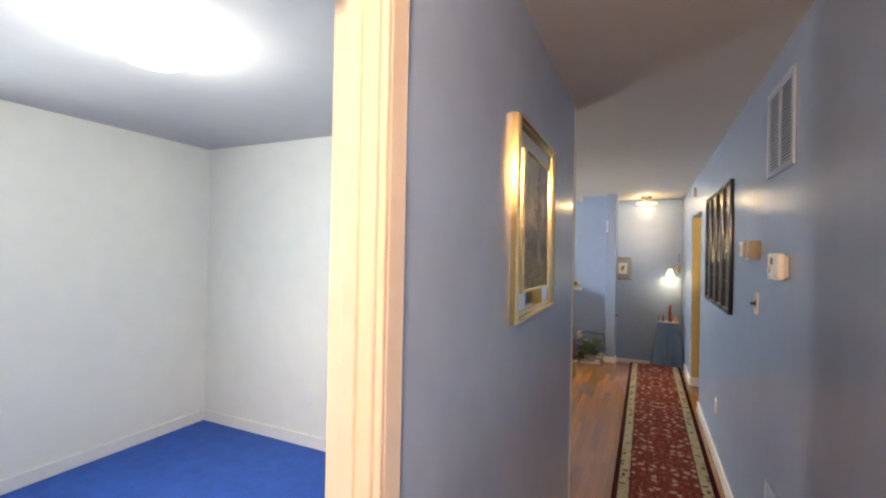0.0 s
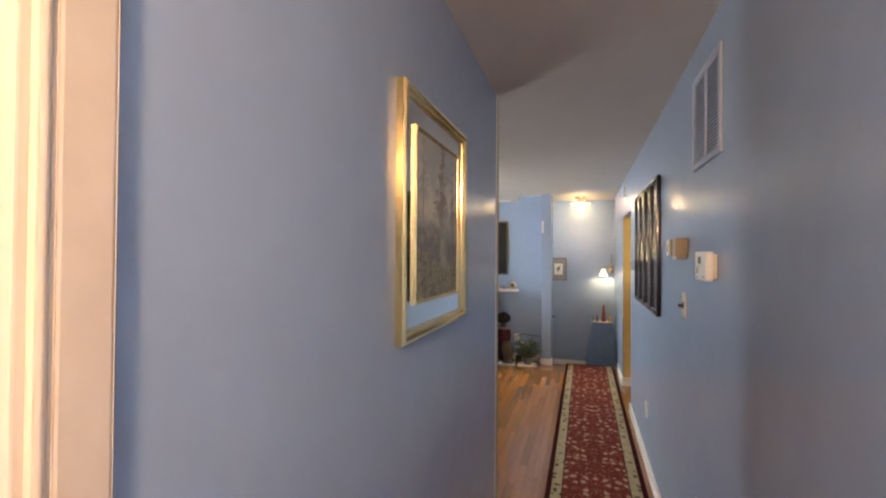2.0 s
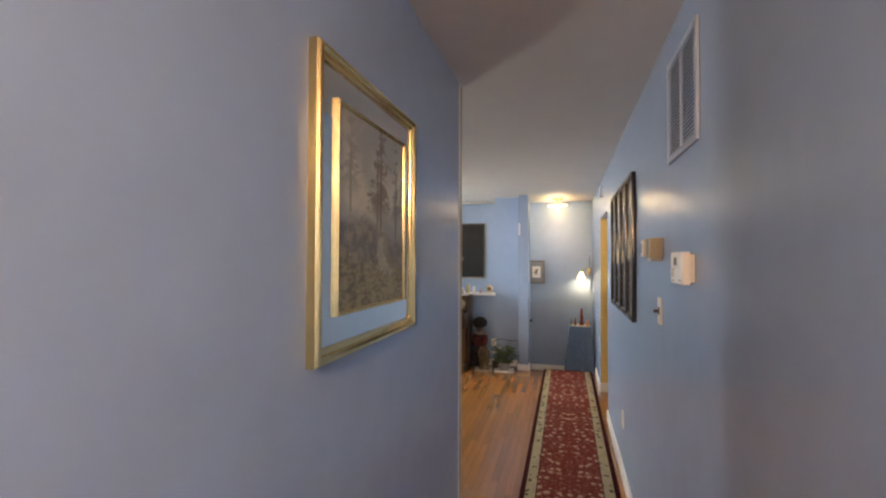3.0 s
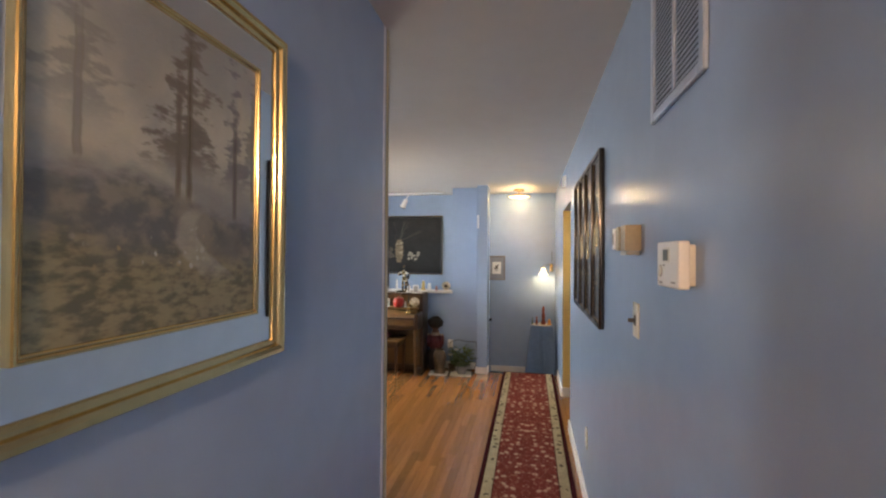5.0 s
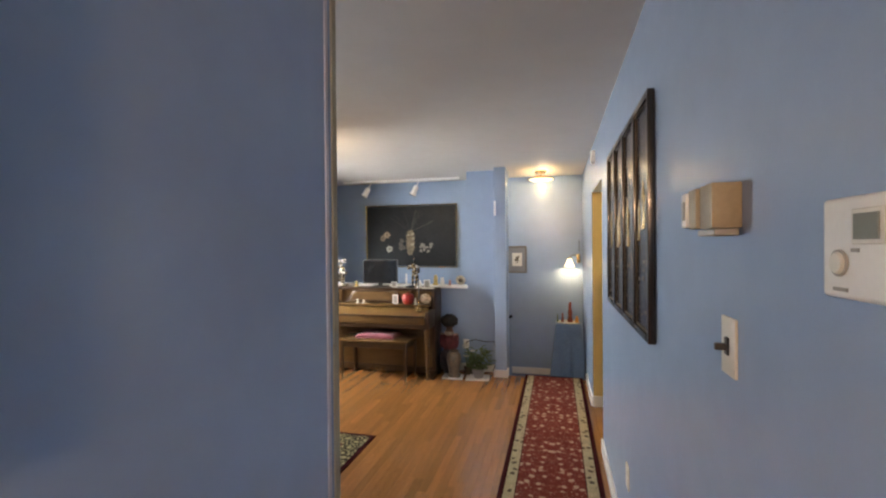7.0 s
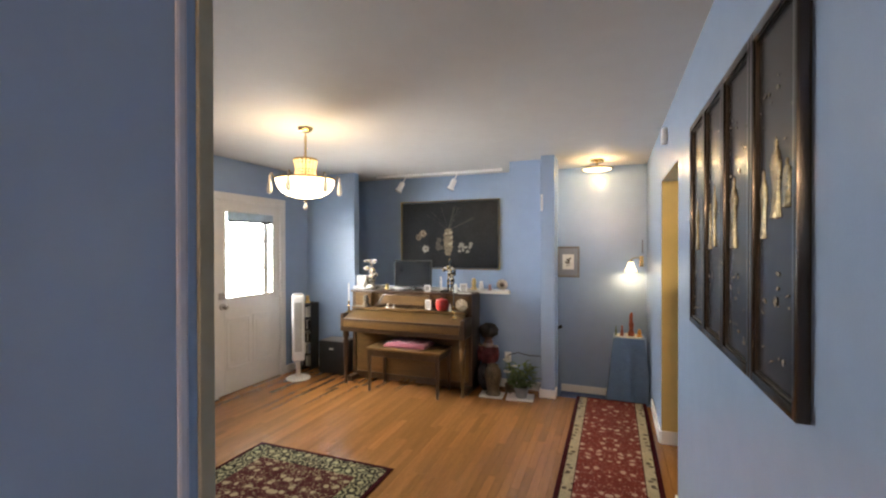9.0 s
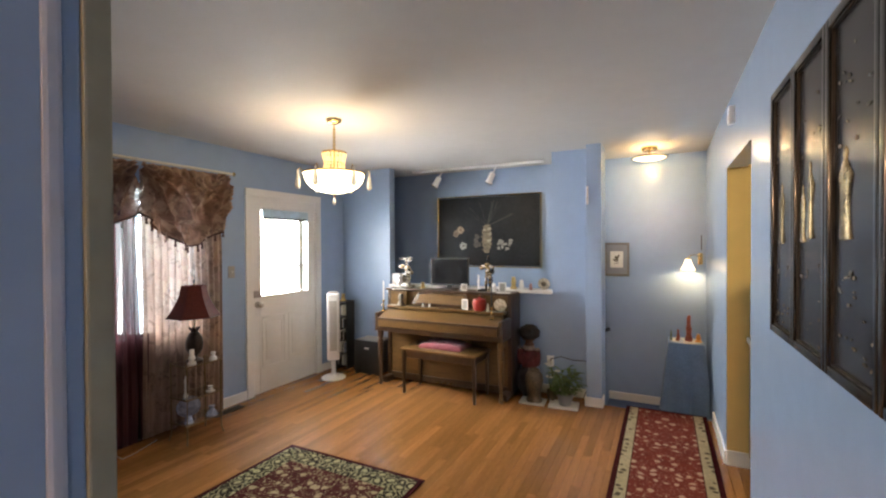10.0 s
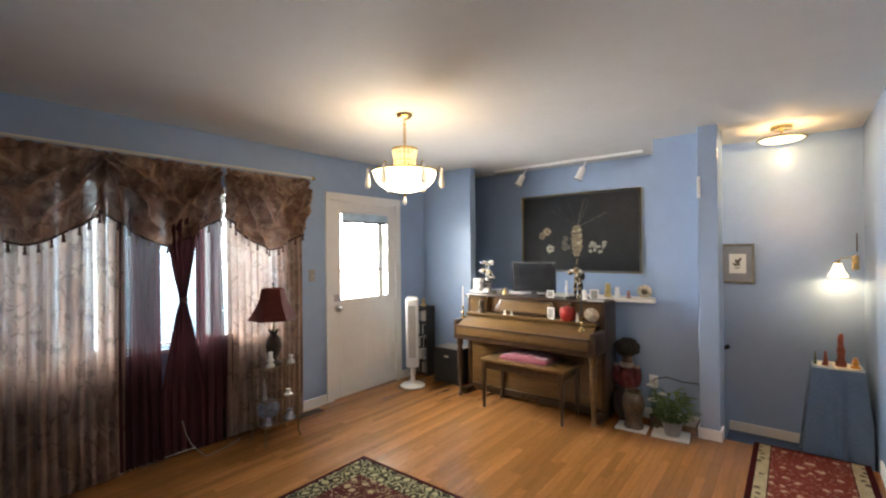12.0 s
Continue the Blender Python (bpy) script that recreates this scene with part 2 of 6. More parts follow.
# bedroom
setting("bedroom_floor", boxes((-3.62, XL - 0.075, -1.5, 2.72, -0.05, 0.0)), CARPET, "bright blue wall-to-wall carpet", "carpet")
setting("bedroom_wall", boxes((-3.62, XL - 0.08, 2.72 - 0.004, 2.724, 0, H), (-3.74, -3.62, -1.5, -0.6, -0.05, H), (-3.74, -3.62, 0.8, 2.72, -0.05, H), (-3.74, -3.62, -0.6, 0.8, -0.05, 0.85), (-3.74, -3.62, -0.6, 0.8, 2.05, H), (-3.74, XL - 0.075, -1.62, -1.5, -0.05, H), (XL - 0.083, XL - 0.077, 0.556, 2.716, 0, H), (XL - 0.083, XL - 0.077, -1.5, -0.29, 0, H), (XL - 0.083, XL - 0.077, -0.29, 0.556, 2.05, H)), CREAM, "cream painted bedroom wall", "wall")
setting("bedroom_ceiling", boxes((-3.74, XL - 0.075, -1.62, 2.724, H, H + 0.1)), CEIL, "white bedroom ceiling", "ceiling")
# kitchen
setting("kitchen_floor", boxes((0.70, 3.6, 3.2, 6.14, -0.06, 0.0)), OAK, "wooden kitchen floor", "floor")
setting("kitchen_wall", boxes((XR + 0.004, 3.6, 6.14 - 0.002, 6.26, 0, H), (3.6, 3.72, 3.1, 6.26, -0.06, H), (0.695, 3.6, 3.08, 3.2, -0.06, H), (XR + 0.12, XR + 0.126, 3.2, 5.19, 0, H), (XR + 0.12, XR + 0.126, 5.19, 6.14, 2.06, H)), YELLOW, "mustard yellow painted kitchen wall", "wall")
setting("kitchen_ceiling", boxes((0.70, 3.6, 3.2, 6.14, H, H + 0.1)), CEIL, "white kitchen ceiling", "ceiling")
# landing and stairs going down
setting("stair_landing", boxes((-0.36, XR, YE - 0.01, YB, LZ - 0.2, LZ)), STAIRC, "blue carpeted landing one step down", "landing")
setting("stairs", boxes(*[(-0.36 - 0.25 * (i + 1), -0.36 - 0.25 * i, YP + 0.11, YB, -2.9, LZ - 0.19 * (i + 1)) for i in range(11)]), STAIRC, "blue carpeted stairs going down", "stairs")
setting("ground", boxes((-900, 900, -900, 900, -3.1, -2.95)), GROUND, "lawn round the house", "ground")
# flat self-lit panel added outdoors in place of a daylit view
setting("backdrop", boxes((-10.1, -10.0, -6, 16, -2.9, 7)), DULLGLOW, "glowing panel standing in for daylight outside the windows", "backdrop")

# ---------------------------------------------------------------- more materials
GOLD = mat("polished_gold_frame", (0.77, 0.59, 0.28), 0.16, 1.0, vary=0.06, scale=8.0, bump=0.012, bscale=60)
BRASS = mat("brass", (0.75, 0.55, 0.25), 0.25, 1.0, vary=0.1)
STEEL = mat("brushed_nickel", (0.55, 0.53, 0.50), 0.3, 1.0, vary=0.1, scale=20.0)
BLACK = mat("black_lacquer", (0.012, 0.011, 0.010), 0.25, vary=0.3, scale=10.0, coat=0.3)
BLACKP = mat("black_plastic", (0.02, 0.02, 0.022), 0.4, vary=0.2, scale=20.0)
SCREEN = mat("dark_screen", (0.012, 0.013, 0.015), 0.12, vary=0.1)
IVORY = mat("ivory_plastic", (0.63, 0.61, 0.54), 0.4, vary=0.04, scale=14.0)
BEIGE = mat("beige_plastic", (0.32, 0.27, 0.18), 0.5, vary=0.08, scale=14.0)
PLASTIC = mat("white_plastic", (0.80, 0.80, 0.79), 0.35, vary=0.03, scale=14.0)
LCD = mat("grey_display", (0.22, 0.24, 0.22), 0.2, vary=0.05)
GREY = mat("grey_marking", (0.30, 0.29, 0.27), 0.6, vary=0.05)
WALNUT = mat("honey_walnut", (0.122, 0.067, 0.022), 0.28, vary=0.28, scale=3.2, grain=(0.8, 7, 7), bump=0.03, bscale=60, coat=0.35)
WALNUTD = mat("dark_walnut", (0.050, 0.025, 0.012), 0.32, vary=0.28, scale=3.2, grain=(5, 5, 0.7), bump=0.03, bscale=60, coat=0.3)
PINK = mat("dusty_rose_cotton", (0.215, 0.052, 0.076), 0.9, vary=0.14, scale=14.0, bump=0.3, bscale=250, spec=0.15, sheen=0.4)
REDC = mat("red_glaze", (0.30, 0.016, 0.012), 0.3, vary=0.15, scale=20.0, coat=0.3)
PORC = mat("white_porcelain", (0.78, 0.77, 0.74), 0.2, vary=0.05, scale=20.0, coat=0.3)
DELFT = mat("blue_patterned_porcelain", (0.30, 0.33, 0.42), 0.2, vary=0.6, scale=26.0, coat=0.4)
DARKB = mat("dark_bronze", (0.045, 0.032, 0.025), 0.4, 0.6, vary=0.4, scale=30.0, bump=0.2, bscale=120)
GILT = mat("gilded_figure", (0.50, 0.38, 0.16), 0.4, 0.5, vary=0.5, scale=26.0, bump=0.2, bscale=90)
BROWNC = mat("brown_pottery", (0.085, 0.060, 0.034), 0.35, vary=0.85, scale=11.0, bump=0.15, bscale=60, coat=0.3)
LEAF = mat("glossy_leaf", (0.075, 0.125, 0.028), 0.4, vary=0.35, scale=16.0, island=0.45)
STEM = mat("green_stem", (0.09, 0.13, 0.04), 0.6)
SOIL = mat("potting_soil", (0.04, 0.028, 0.02), 0.95, vary=0.3, scale=40.0, bump=0.6, bscale=120)
TILEW = mat("white_tile_tray", (0.66, 0.65, 0.62), 0.3, vary=0.06)
CLOTHB = mat("slate_blue_tablecloth", (0.145, 0.215, 0.32), 0.92, vary=0.12, scale=9.0, bump=0.3, bscale=380, spec=0.15, sheen=0.3)
LACE = mat("cream_lace", (0.70, 0.64, 0.50), 0.9, vary=0.15, scale=50.0, bump=0.3, bscale=260)
REDW = mat("carved_red_wood", (0.24, 0.045, 0.02), 0.4, vary=0.4, scale=22.0, bump=0.2, bscale=90, coat=0.2)
AMBER = mat("amber_candle_glass", (0.75, 0.32, 0.06), 0.3, vary=0.15, scale=20.0)
SHADE = sheer("dark_red_lampshade", (0.105, 0.025, 0.021), 0.2, streak=(6, 6, 6), vary=0.15, scale=12.0)
GLASS = mat("clear_glass", (0.95, 0.98, 0.97), 0.02, vary=0.0, transmit=1.0)
CRYSTAL = mat("crystal", (0.95, 0.92, 0.86), 0.08, vary=0.02, transmit=0.35)
BOWLG = mat("frosted_lit_glass", (0.9, 0.86, 0.78), 0.4, vary=0.05, emit=(1.0, 0.80, 0.50), power=4.6)
CROWN = mat("amber_lit_crystal", (0.66, 0.55, 0.36), 0.22, vary=0.25, scale=40.0, emit=(1.0, 0.66, 0.30), power=0.16)
BELLG = mat("lit_bell_glass", (0.9, 0.85, 0.75), 0.4, vary=0.04, emit=(1.0, 0.76, 0.45), power=2.2)
FLUO = mat("lit_diffuser", (0.9, 0.9, 0.9), 0.5, vary=0.02, emit=(1.0, 0.97, 0.90), power=9.0)
DOME = mat("lit_flush_glass", (0.9, 0.88, 0.82), 0.4, vary=0.03, emit=(1.0, 0.76, 0.45), power=2.2)
BLINDM = sheer("white_blind_slat", (0.54, 0.65, 0.74), 0.22, streak=(1, 1, 1), vary=0.04)
TAUPE = sheer("taupe_floral_sheer", (0.33, 0.22, 0.17), 0.27, holes=0.035, streak=(1, 7, 1.0), vary=0.35, scale=1.2, gaps=0.34, bloom=(0.42, 0.31, 0.235), size=4.5)
TAUPEV = sheer("taupe_floral_valance", (0.31, 0.185, 0.13), 0.32, holes=0.03, streak=(1, 2.0, 1.0), vary=0.25, scale=9.0, gaps=0.22, bloom=(0.56, 0.41, 0.29), size=6.5)
WINE = sheer("wine_red_sheer", (0.066, 0.023, 0.028), 0.17, holes=0.03, streak=(1, 10, 0.4), vary=0.3, scale=1.5, gaps=0.15)
WINED = sheer("dense_wine_red_cloth", (0.075, 0.023, 0.028), 0.05, holes=0.0, streak=(1, 10, 0.4), vary=0.3, scale=1.5)
FRINGE = mat("brown_fringe", (0.075, 0.032, 0.024), 0.9, vary=0.3, scale=60.0, bump=0.5, bscale=300)
GRILLE = mat("grey_blue_grille", (0.34, 0.41, 0.54), 0.45, vary=0.05)
DARKSLOT = mat("dark_duct", (0.10, 0.115, 0.14), 0.9)
DARKREG = mat("dark_iron_register", (0.06, 0.045, 0.035), 0.5, 0.4, vary=0.2, scale=30.0)


def rug_mat(name, ground, motif, accent, scale=11.0, mirror=True, amount=0.34):
    """Woven pile with a mirrored pattern of flowers and leaves."""
    m = mat(name, ground, 0.95, vary=0.2, scale=16.0, bump=0.5, bscale=420, spec=0.1)
    n, l = m.node_tree.nodes, m.node_tree.links
    b = n["Principled BSDF"]
    base = b.inputs["Base Color"].links[0].from_socket
    co = n.new("ShaderNodeTexCoord")
    sp = n.new("ShaderNodeSeparateXYZ")
    l.new(co.outputs["Object"], sp.inputs[0])
    ab = n.new("ShaderNodeMath")
    ab.operation = "ABSOLUTE" if mirror else "ADD"
    l.new(sp.outputs["X"], ab.inputs[0])
    ab.inputs[1].default_value = 0.0
    cb = n.new("ShaderNodeCombineXYZ")
    l.new(ab.outputs[0], cb.inputs["X"])
    l.new(sp.outputs["Y"], cb.inputs["Y"])
    colour = base
    for sc, col, lim, rnd in ((scale, motif, amount, 0.55), (scale * 1.9, accent, amount * 0.62, 0.8), (scale * 3.4, motif, amount * 0.5, 0.9)):
        warp = n.new("ShaderNodeTexNoise")
        warp.inputs["Scale"].default_value = sc * 0.9
        l.new(cb.outputs[0], warp.inputs["Vector"])
        mixv = n.new("ShaderNodeMix")
        mixv.data_type = "VECTOR"
        mixv.inputs["Factor"].default_value = 0.06
        l.new(cb.outputs[0], mixv.inputs[4])
        l.new(warp.outputs["Color"], mixv.inputs[5])
        v = n.new("ShaderNodeTexVoronoi")
        v.inputs["Scale"].default_value, v.inputs["Randomness"].default_value = sc, rnd
        l.new(mixv.outputs[1], v.inputs["Vector"])
        wave = n.new("ShaderNodeMath")
        wave.operation = "SINE"
        mul = n.new("ShaderNodeMath")
        mul.operation = "MULTIPLY"
        mul.inputs[1].default_value = 12.5
        l.new(v.outputs["Distance"], mul.inputs[0])
        l.new(mul.outputs[0], wave.inputs[0])
        inside = n.new("ShaderNodeMapRange")
        inside.inputs["From Min"].default_value, inside.inputs["From Max"].default_value = lim, lim - 0.05
        l.new(v.outputs["Distance"], inside.inputs["Value"])
        ring = n.new("ShaderNodeMapRange")
        ring.inputs["From Min"].default_value, ring.inputs["From Max"].default_value = -0.5, 0.3
        l.new(wave.outputs[0], ring.inputs["Value"])
        fac = n.new("ShaderNodeMath")
        fac.operation = "MULTIPLY"
        l.new(inside.outputs[0], fac.inputs[0])
        l.new(ring.outputs[0], fac.inputs[1])
        mx = n.new("ShaderNodeMix")
        mx.data_type = "RGBA"
        l.new(fac.outputs[0], mx.inputs["Factor"])
        l.new(colour, mx.inputs[6])
        mx.inputs[7].default_value = (*col, 1)
        colour = mx.outputs[2]
    l.new(colour, b.inputs["Base Color"])
    return m


RUGF = rug_mat("wine_rug_field", (0.145, 0.027, 0.020), (0.38, 0.26, 0.19), (0.24, 0.10, 0.065), 14.0, amount=0.46)
RUGB = rug_mat("cream_rug_border", (0.35, 0.30, 0.19), (0.08, 0.065, 0.045), (0.50, 0.42, 0.28), 15.0, amount=0.36)
RUGE = mat("dark_wine_rug_edge", (0.040, 0.008, 0.009), 0.98, vary=0.2, scale=30.0, bump=0.3, bscale=420, spec=0.02)
RUGG = rug_mat("floral_rug_border", (0.024, 0.020, 0.014), (0.34, 0.31, 0.17), (0.19, 0.19, 0.115), 13.0, amount=0.60)
RUGC = rug_mat("floral_rug_field", (0.060, 0.010, 0.010), (0.32, 0.25, 0.15), (0.18, 0.13, 0.07), 12.0, amount=0.52)

# ---------------------------------------------------------------- trim of the house
def board(name, rows, label, material=WHITE, category="baseboard", bevel=0.006):
    return setting(name, boxes(*rows, bevel=bevel, seg=2), material, label, category)


board("baseboard", [(XR - 0.014, XR + 0.001, -2.6, 5.19, -0.012, 0.09), (XR - 0.014, XR + 0.001, 6.14, 6.94, -0.012, 0.09)], "white painted hall baseboard")
board("baseboard_left", [(XL - 0.001, XL + 0.014, 0.645, YS - 0.044, -0.012, 0.09)], "white painted hall baseboard")
board("baseboard_kitchen", [(XR + 0.0, 1.7, 6.124, 6.141, -0.012, 0.10)], "white painted kitchen baseboard")
board("baseboard_window", [(XW - 0.001, XW + 0.015, YS, 5.56, -0.012, 0.09), (XW - 0.001, XW + 0.015, 6.64, YP, -0.012, 0.09)], "white painted living room baseboard")
board("baseboard_partition", [(XW, -0.48, YP - 0.015, YP + 0.001, -0.012, 0.09)], "white painted living room baseboard")
board("baseboard_post", [(-0.488, -0.322, 6.852, 6.866, -0.012, 0.085), (-0.336, -0.322, 6.866, YE + 0.05, -0.012, 0.085), (-0.488, -0.474, 6.866, YP - 0.016, -0.012, 0.085)], "white painted baseboard round the wall end")
board("baseboard_landing", [(-0.36, XR, YB - 0.014, YB + 0.001, LZ, LZ + 0.085), (XR - 0.014, XR + 0.001, YE + 0.02, YB - 0.014, LZ, LZ + 0.085)], "white painted landing baseboard")
board("baseboard_bedroom", [(-3.62, XL - 0.085, 2.700, 2.717, 0, 0.095), (-3.621, -3.604, -1.5, 2.70, 0, 0.095)], "white painted bedroom baseboard")
board("trim_ledge", [(-2.80, -0.835, YP - 0.075, YP + 0.15, 1.03, 1.062)], "white painted ledge capping the half wall", category="ledge")
board("trim_nosing", [(-0.35, XR, YE - 0.03, YE + 0.012, -0.06, -0.001)], "oak nosing at the edge of the landing step", OAK, "nosing")
board("trim_riser", [(-0.35, XR, YE - 0.004, YE + 0.004, LZ, -0.06)], "white riser below the floor edge", WHITE, "riser", 0)
board("trim_corner_bead", [(XL - 0.075, XL + 0.003, YS - 0.044, YS - 0.026, -0.012, H)], "pale painted corner strip at the wall end", BEADM, "trim", 0.005)
board("trim_corner_strip", [(XL - 0.075, XL, YS - 0.026, YS - 0.010, -0.012, H)], "narrow blue painted strip at the wall end", WALL, "trim", 0.003)
board("trim_wall_end", [(XL - 0.075, XL + 0.004, YS - 0.010, YS + 0.017, -0.012, H)], "olive grey edge trim at the wall end", OLIVE, "trim", 0.003)
# bedroom door casing: stepped moulding and jamb
board("trim_bedroom_casing", [(XL - 0.001, XL + 0.012, 0.560, 0.630, 0, 2.05), (XL + 0.010, XL + 0.0155, 0.561, 0.571, 0, 2.045), (XL + 0.010, XL + 0.0145, 0.576, 0.630, 0, 2.05),
      (XL - 0.001, XL + 0.014, -0.40, -0.302, 0, 2.05), (XL + 0.012, XL + 0.022, -0.40, -0.375, 0, 2.05), (XL - 0.001, XL + 0.016, -0.40, 0.630, 2.05, 2.15)], "cream moulded bedroom door casing", CASING, "door casing", 0.004)
board("trim_bedroom_jamb", [(XL - 0.088, XL + 0.004, 0.549, 0.562, 0, 2.05), (XL - 0.055, XL - 0.025, 0.539, 0.550, 0, 2.035), (XL - 0.088, XL + 0.004, -0.306, -0.285, 0, 2.05), (XL - 0.088, XL + 0.004, -0.285, 0.549, 2.035, 2.055)], "cream bedroom door jamb with stop", CASING, "door jamb", 0.003)

# ---------------------------------------------------------------- windows, front door
def window(name, y0, y1, z0, z1, x, panes, label):
    w = tagged(new(name), label, "window", kind="structure")
    part("window_frame", boxes((x - 0.06, x, y0, y0 + 0.045, z0, z1), (x - 0.06, x, y1 - 0.045, y1, z0, z1), (x - 0.06, x, y0 + 0.045, y1 - 0.045, z1 - 0.045, z1), (x - 0.06, x, y0 + 0.045, y1 - 0.045, z0, z0 + 0.05), bevel=0.004), WHITE, w)
    part("window_sill", boxes((x - 0.06, x + 0.085, y0 - 0.0, y1 + 0.0, z0 - 0.03, z0 - 0.001), bevel=0.006, seg=2), WHITE, w)
    step = (y1 - y0 - 0.09) / panes
    for i in range(panes):
        a = y0 + 0.045 + i * step
        if i:
            part("mullion", boxes((x - 0.055, x - 0.005, a - 0.025, a + 0.025, z0 + 0.05, z1 - 0.045), bevel=0.004), WHITE, w)
        g = part("pane", boxes((x - 0.032, x - 0.028, a + 0.026, a + step - 0.026, z0 + 0.051, z1 - 0.046)), GLASS, w)
        g.visible_shadow = False
    return w


window("window_1", 3.05, 5.12, 0.80, 2.06, XW - 0.07, 3, "white framed picture window with three lights")
window("window_2", -0.6, 0.8, 0.85, 2.05, -3.67, 2, "white framed bedroom window")

slat = mesh_of("slat", boxes((-0.013, 0.013, -0.5, 0.5, -0.0012, 0.0012)), BLINDM)
for a, b in ((3.08, 3.70), (3.74, 4.42), (4.46, 5.09)):
    bl = thing("venetian_blind", "white venetian blind with half-open slats in the window", "blind", (XW - 0.035, (a + b) / 2, 0.83), "window blinds")
    part("head_rail", boxes((-0.02, 0.02, (a - b) / 2, (b - a) / 2, 1.17, 1.215), bevel=0.004), PLASTIC, bl)
    part("bottom_rail", boxes((-0.014, 0.014, (a - b) / 2, (b - a) / 2, 0.0, 0.018), bevel=0.003), PLASTIC, bl)
    for k in range(44):
        s = new("slat", slat)
        s.parent = bl
        s.matrix_basis = Matrix.LocRotScale((0, 0, 0.035 + k * 0.026), Euler((0, radians(61), 0)), (1, b - a, 1))

door = tagged(new("door_1"), "white front door with a glazed upper half, shut", "door", kind="structure")
xd = XW - 0.045
part("leaf", boxes((xd, xd + 0.042, 5.65, 5.735, 0.005, 2.03), (xd, xd + 0.042, 6.44, 6.54, 0.005, 2.03), (xd, xd + 0.042, 5.735, 6.44, 1.925, 2.03), (xd, xd + 0.042, 5.735, 6.44, 0.005, 1.0), bevel=0.002), WHITE, door)
for a, b in ((5.76, 6.07), (6.12, 6.43)):
    part("panel_moulding", boxes((xd + 0.04, xd + 0.0455, a, b, 0.78, 0.795), (xd + 0.04, xd + 0.0455, a, b, 0.26, 0.275), (xd + 0.04, xd + 0.0455, a, a + 0.015, 0.276, 0.779), (xd + 0.04, xd + 0.0455, b - 0.015, b, 0.276, 0.779), bevel=0.004, seg=2), WHITE, door)
    part("raised_panel", boxes((xd + 0.038, xd + 0.0440, a + 0.05, b - 0.05, 0.33, 0.73), bevel=0.006, seg=2), WHITE, door)
part("glazing_bead", boxes((xd + 0.036, xd + 0.052, 5.735, 5.752, 1.0, 1.925), (xd + 0.036, xd + 0.052, 6.423, 6.44, 1.0, 1.925), (xd + 0.036, xd + 0.052, 5.752, 6.423, 1.908, 1.925), (xd + 0.036, xd + 0.052, 5.752, 6.423, 1.0, 1.02), bevel=0.004), WHITE, door)
pane = part("pane", boxes((xd + 0.018, xd + 0.022, 5.735, 6.44, 1.0, 1.925)), GLASS, door)
pane.visible_shadow = False
for z in (1.31, 1.62):
    part("glazing_bar", boxes((xd + 0.012, xd + 0.030, 5.735, 6.44, z - 0.010, z + 0.010), bevel=0.002), WHITE, door)
part("glazing_bar", boxes((xd + 0.010, xd + 0.030, 6.30, 6.375, 1.0, 1.925), bevel=0.002), WHITE, door)
knob = part("door_knob", lathe([(0.0, 0.075), (0.018, 0.073), (0.028, 0.058), (0.026, 0.043), (0.012, 0.036), (0.011, 0.012), (0.032, 0.008), (0.034, 0.0)][::-1], 20), STEEL, door, "nickel door knob")
knob.matrix_basis = pose(xd + 0.042, 5.705, 0.93, 0, 90, 0)
part("deadbolt", boxes((xd + 0.042, xd + 0.062, 5.655, 5.735, 1.005, 1.075), bevel=0.006, seg=2), STEEL, door, "nickel deadbolt plate")
part("threshold", boxes((XW - 0.14, XW + 0.01, 5.63, 6.56, -0.012, 0.006), bevel=0.003), OAK, door)
board("trim_door_casing", [(XW - 0.001, XW + 0.018, 5.56, 5.645, -0.012, 2.045), (XW - 0.001, XW + 0.018, 6.545, 6.63, -0.012, 2.045), (XW - 0.001, XW + 0.020, 5.56, 6.63, 2.045, 2.12)], "white painted front door casing", WHITE, "door casing", 0.005)
board("trim_door_jamb", [(XW - 0.14, XW + 0.001, 5.63, 5.648, 0, 2.05), (XW - 0.14, XW + 0.001, 6.542, 6.56, 0, 2.05), (XW - 0.14, XW + 0.001, 5.648, 6.542, 2.032, 2.05)], "white front door jamb", WHITE, "door jamb", 0.002)
sh = thing("roller_shade", "pale blue pulled-up shade with leafy dark hem on the door glass", "shade", (xd + 0.056, 6.09, 1.82))
SHB = sheer("pale_blue_shade_cloth", (0.50, 0.62, 0.70), 0.05, streak=(1, 2, 2), vary=0.15)
part("cloth", boxes((-0.002, 0.002, -0.33, 0.33, 0.0, 0.105)), SHB, sh)
part("roller", tube([(0.004, -0.335, 0.11), (0.004, 0.335, 0.11)], 0.011), PLASTIC, sh)
bm = bmesh.new()
for i in range(46):
    y = -0.32 + 0.64 * random.random()
    blob(bm, (0.005, y, -0.006 + 0.018 * random.random()), (0.003, 0.006 + 0.02 * random.random(), 0.005 + 0.007 * random.random()), i, 0.4, 8)
part("leaf_hem", bm, DARKB, sh, "dark leaf trimming")

# ---------------------------------------------------------------- hall fixtures
def wall_plate(name, label, place, material, turn, cat):
    p = thing(name, label, cat, place, "", turn)
    part("plate", boxes((-0.006, 0.0, -0.036, 0.036, -0.058, 0.058), bevel=0.003, seg=2), material, p)
    return p


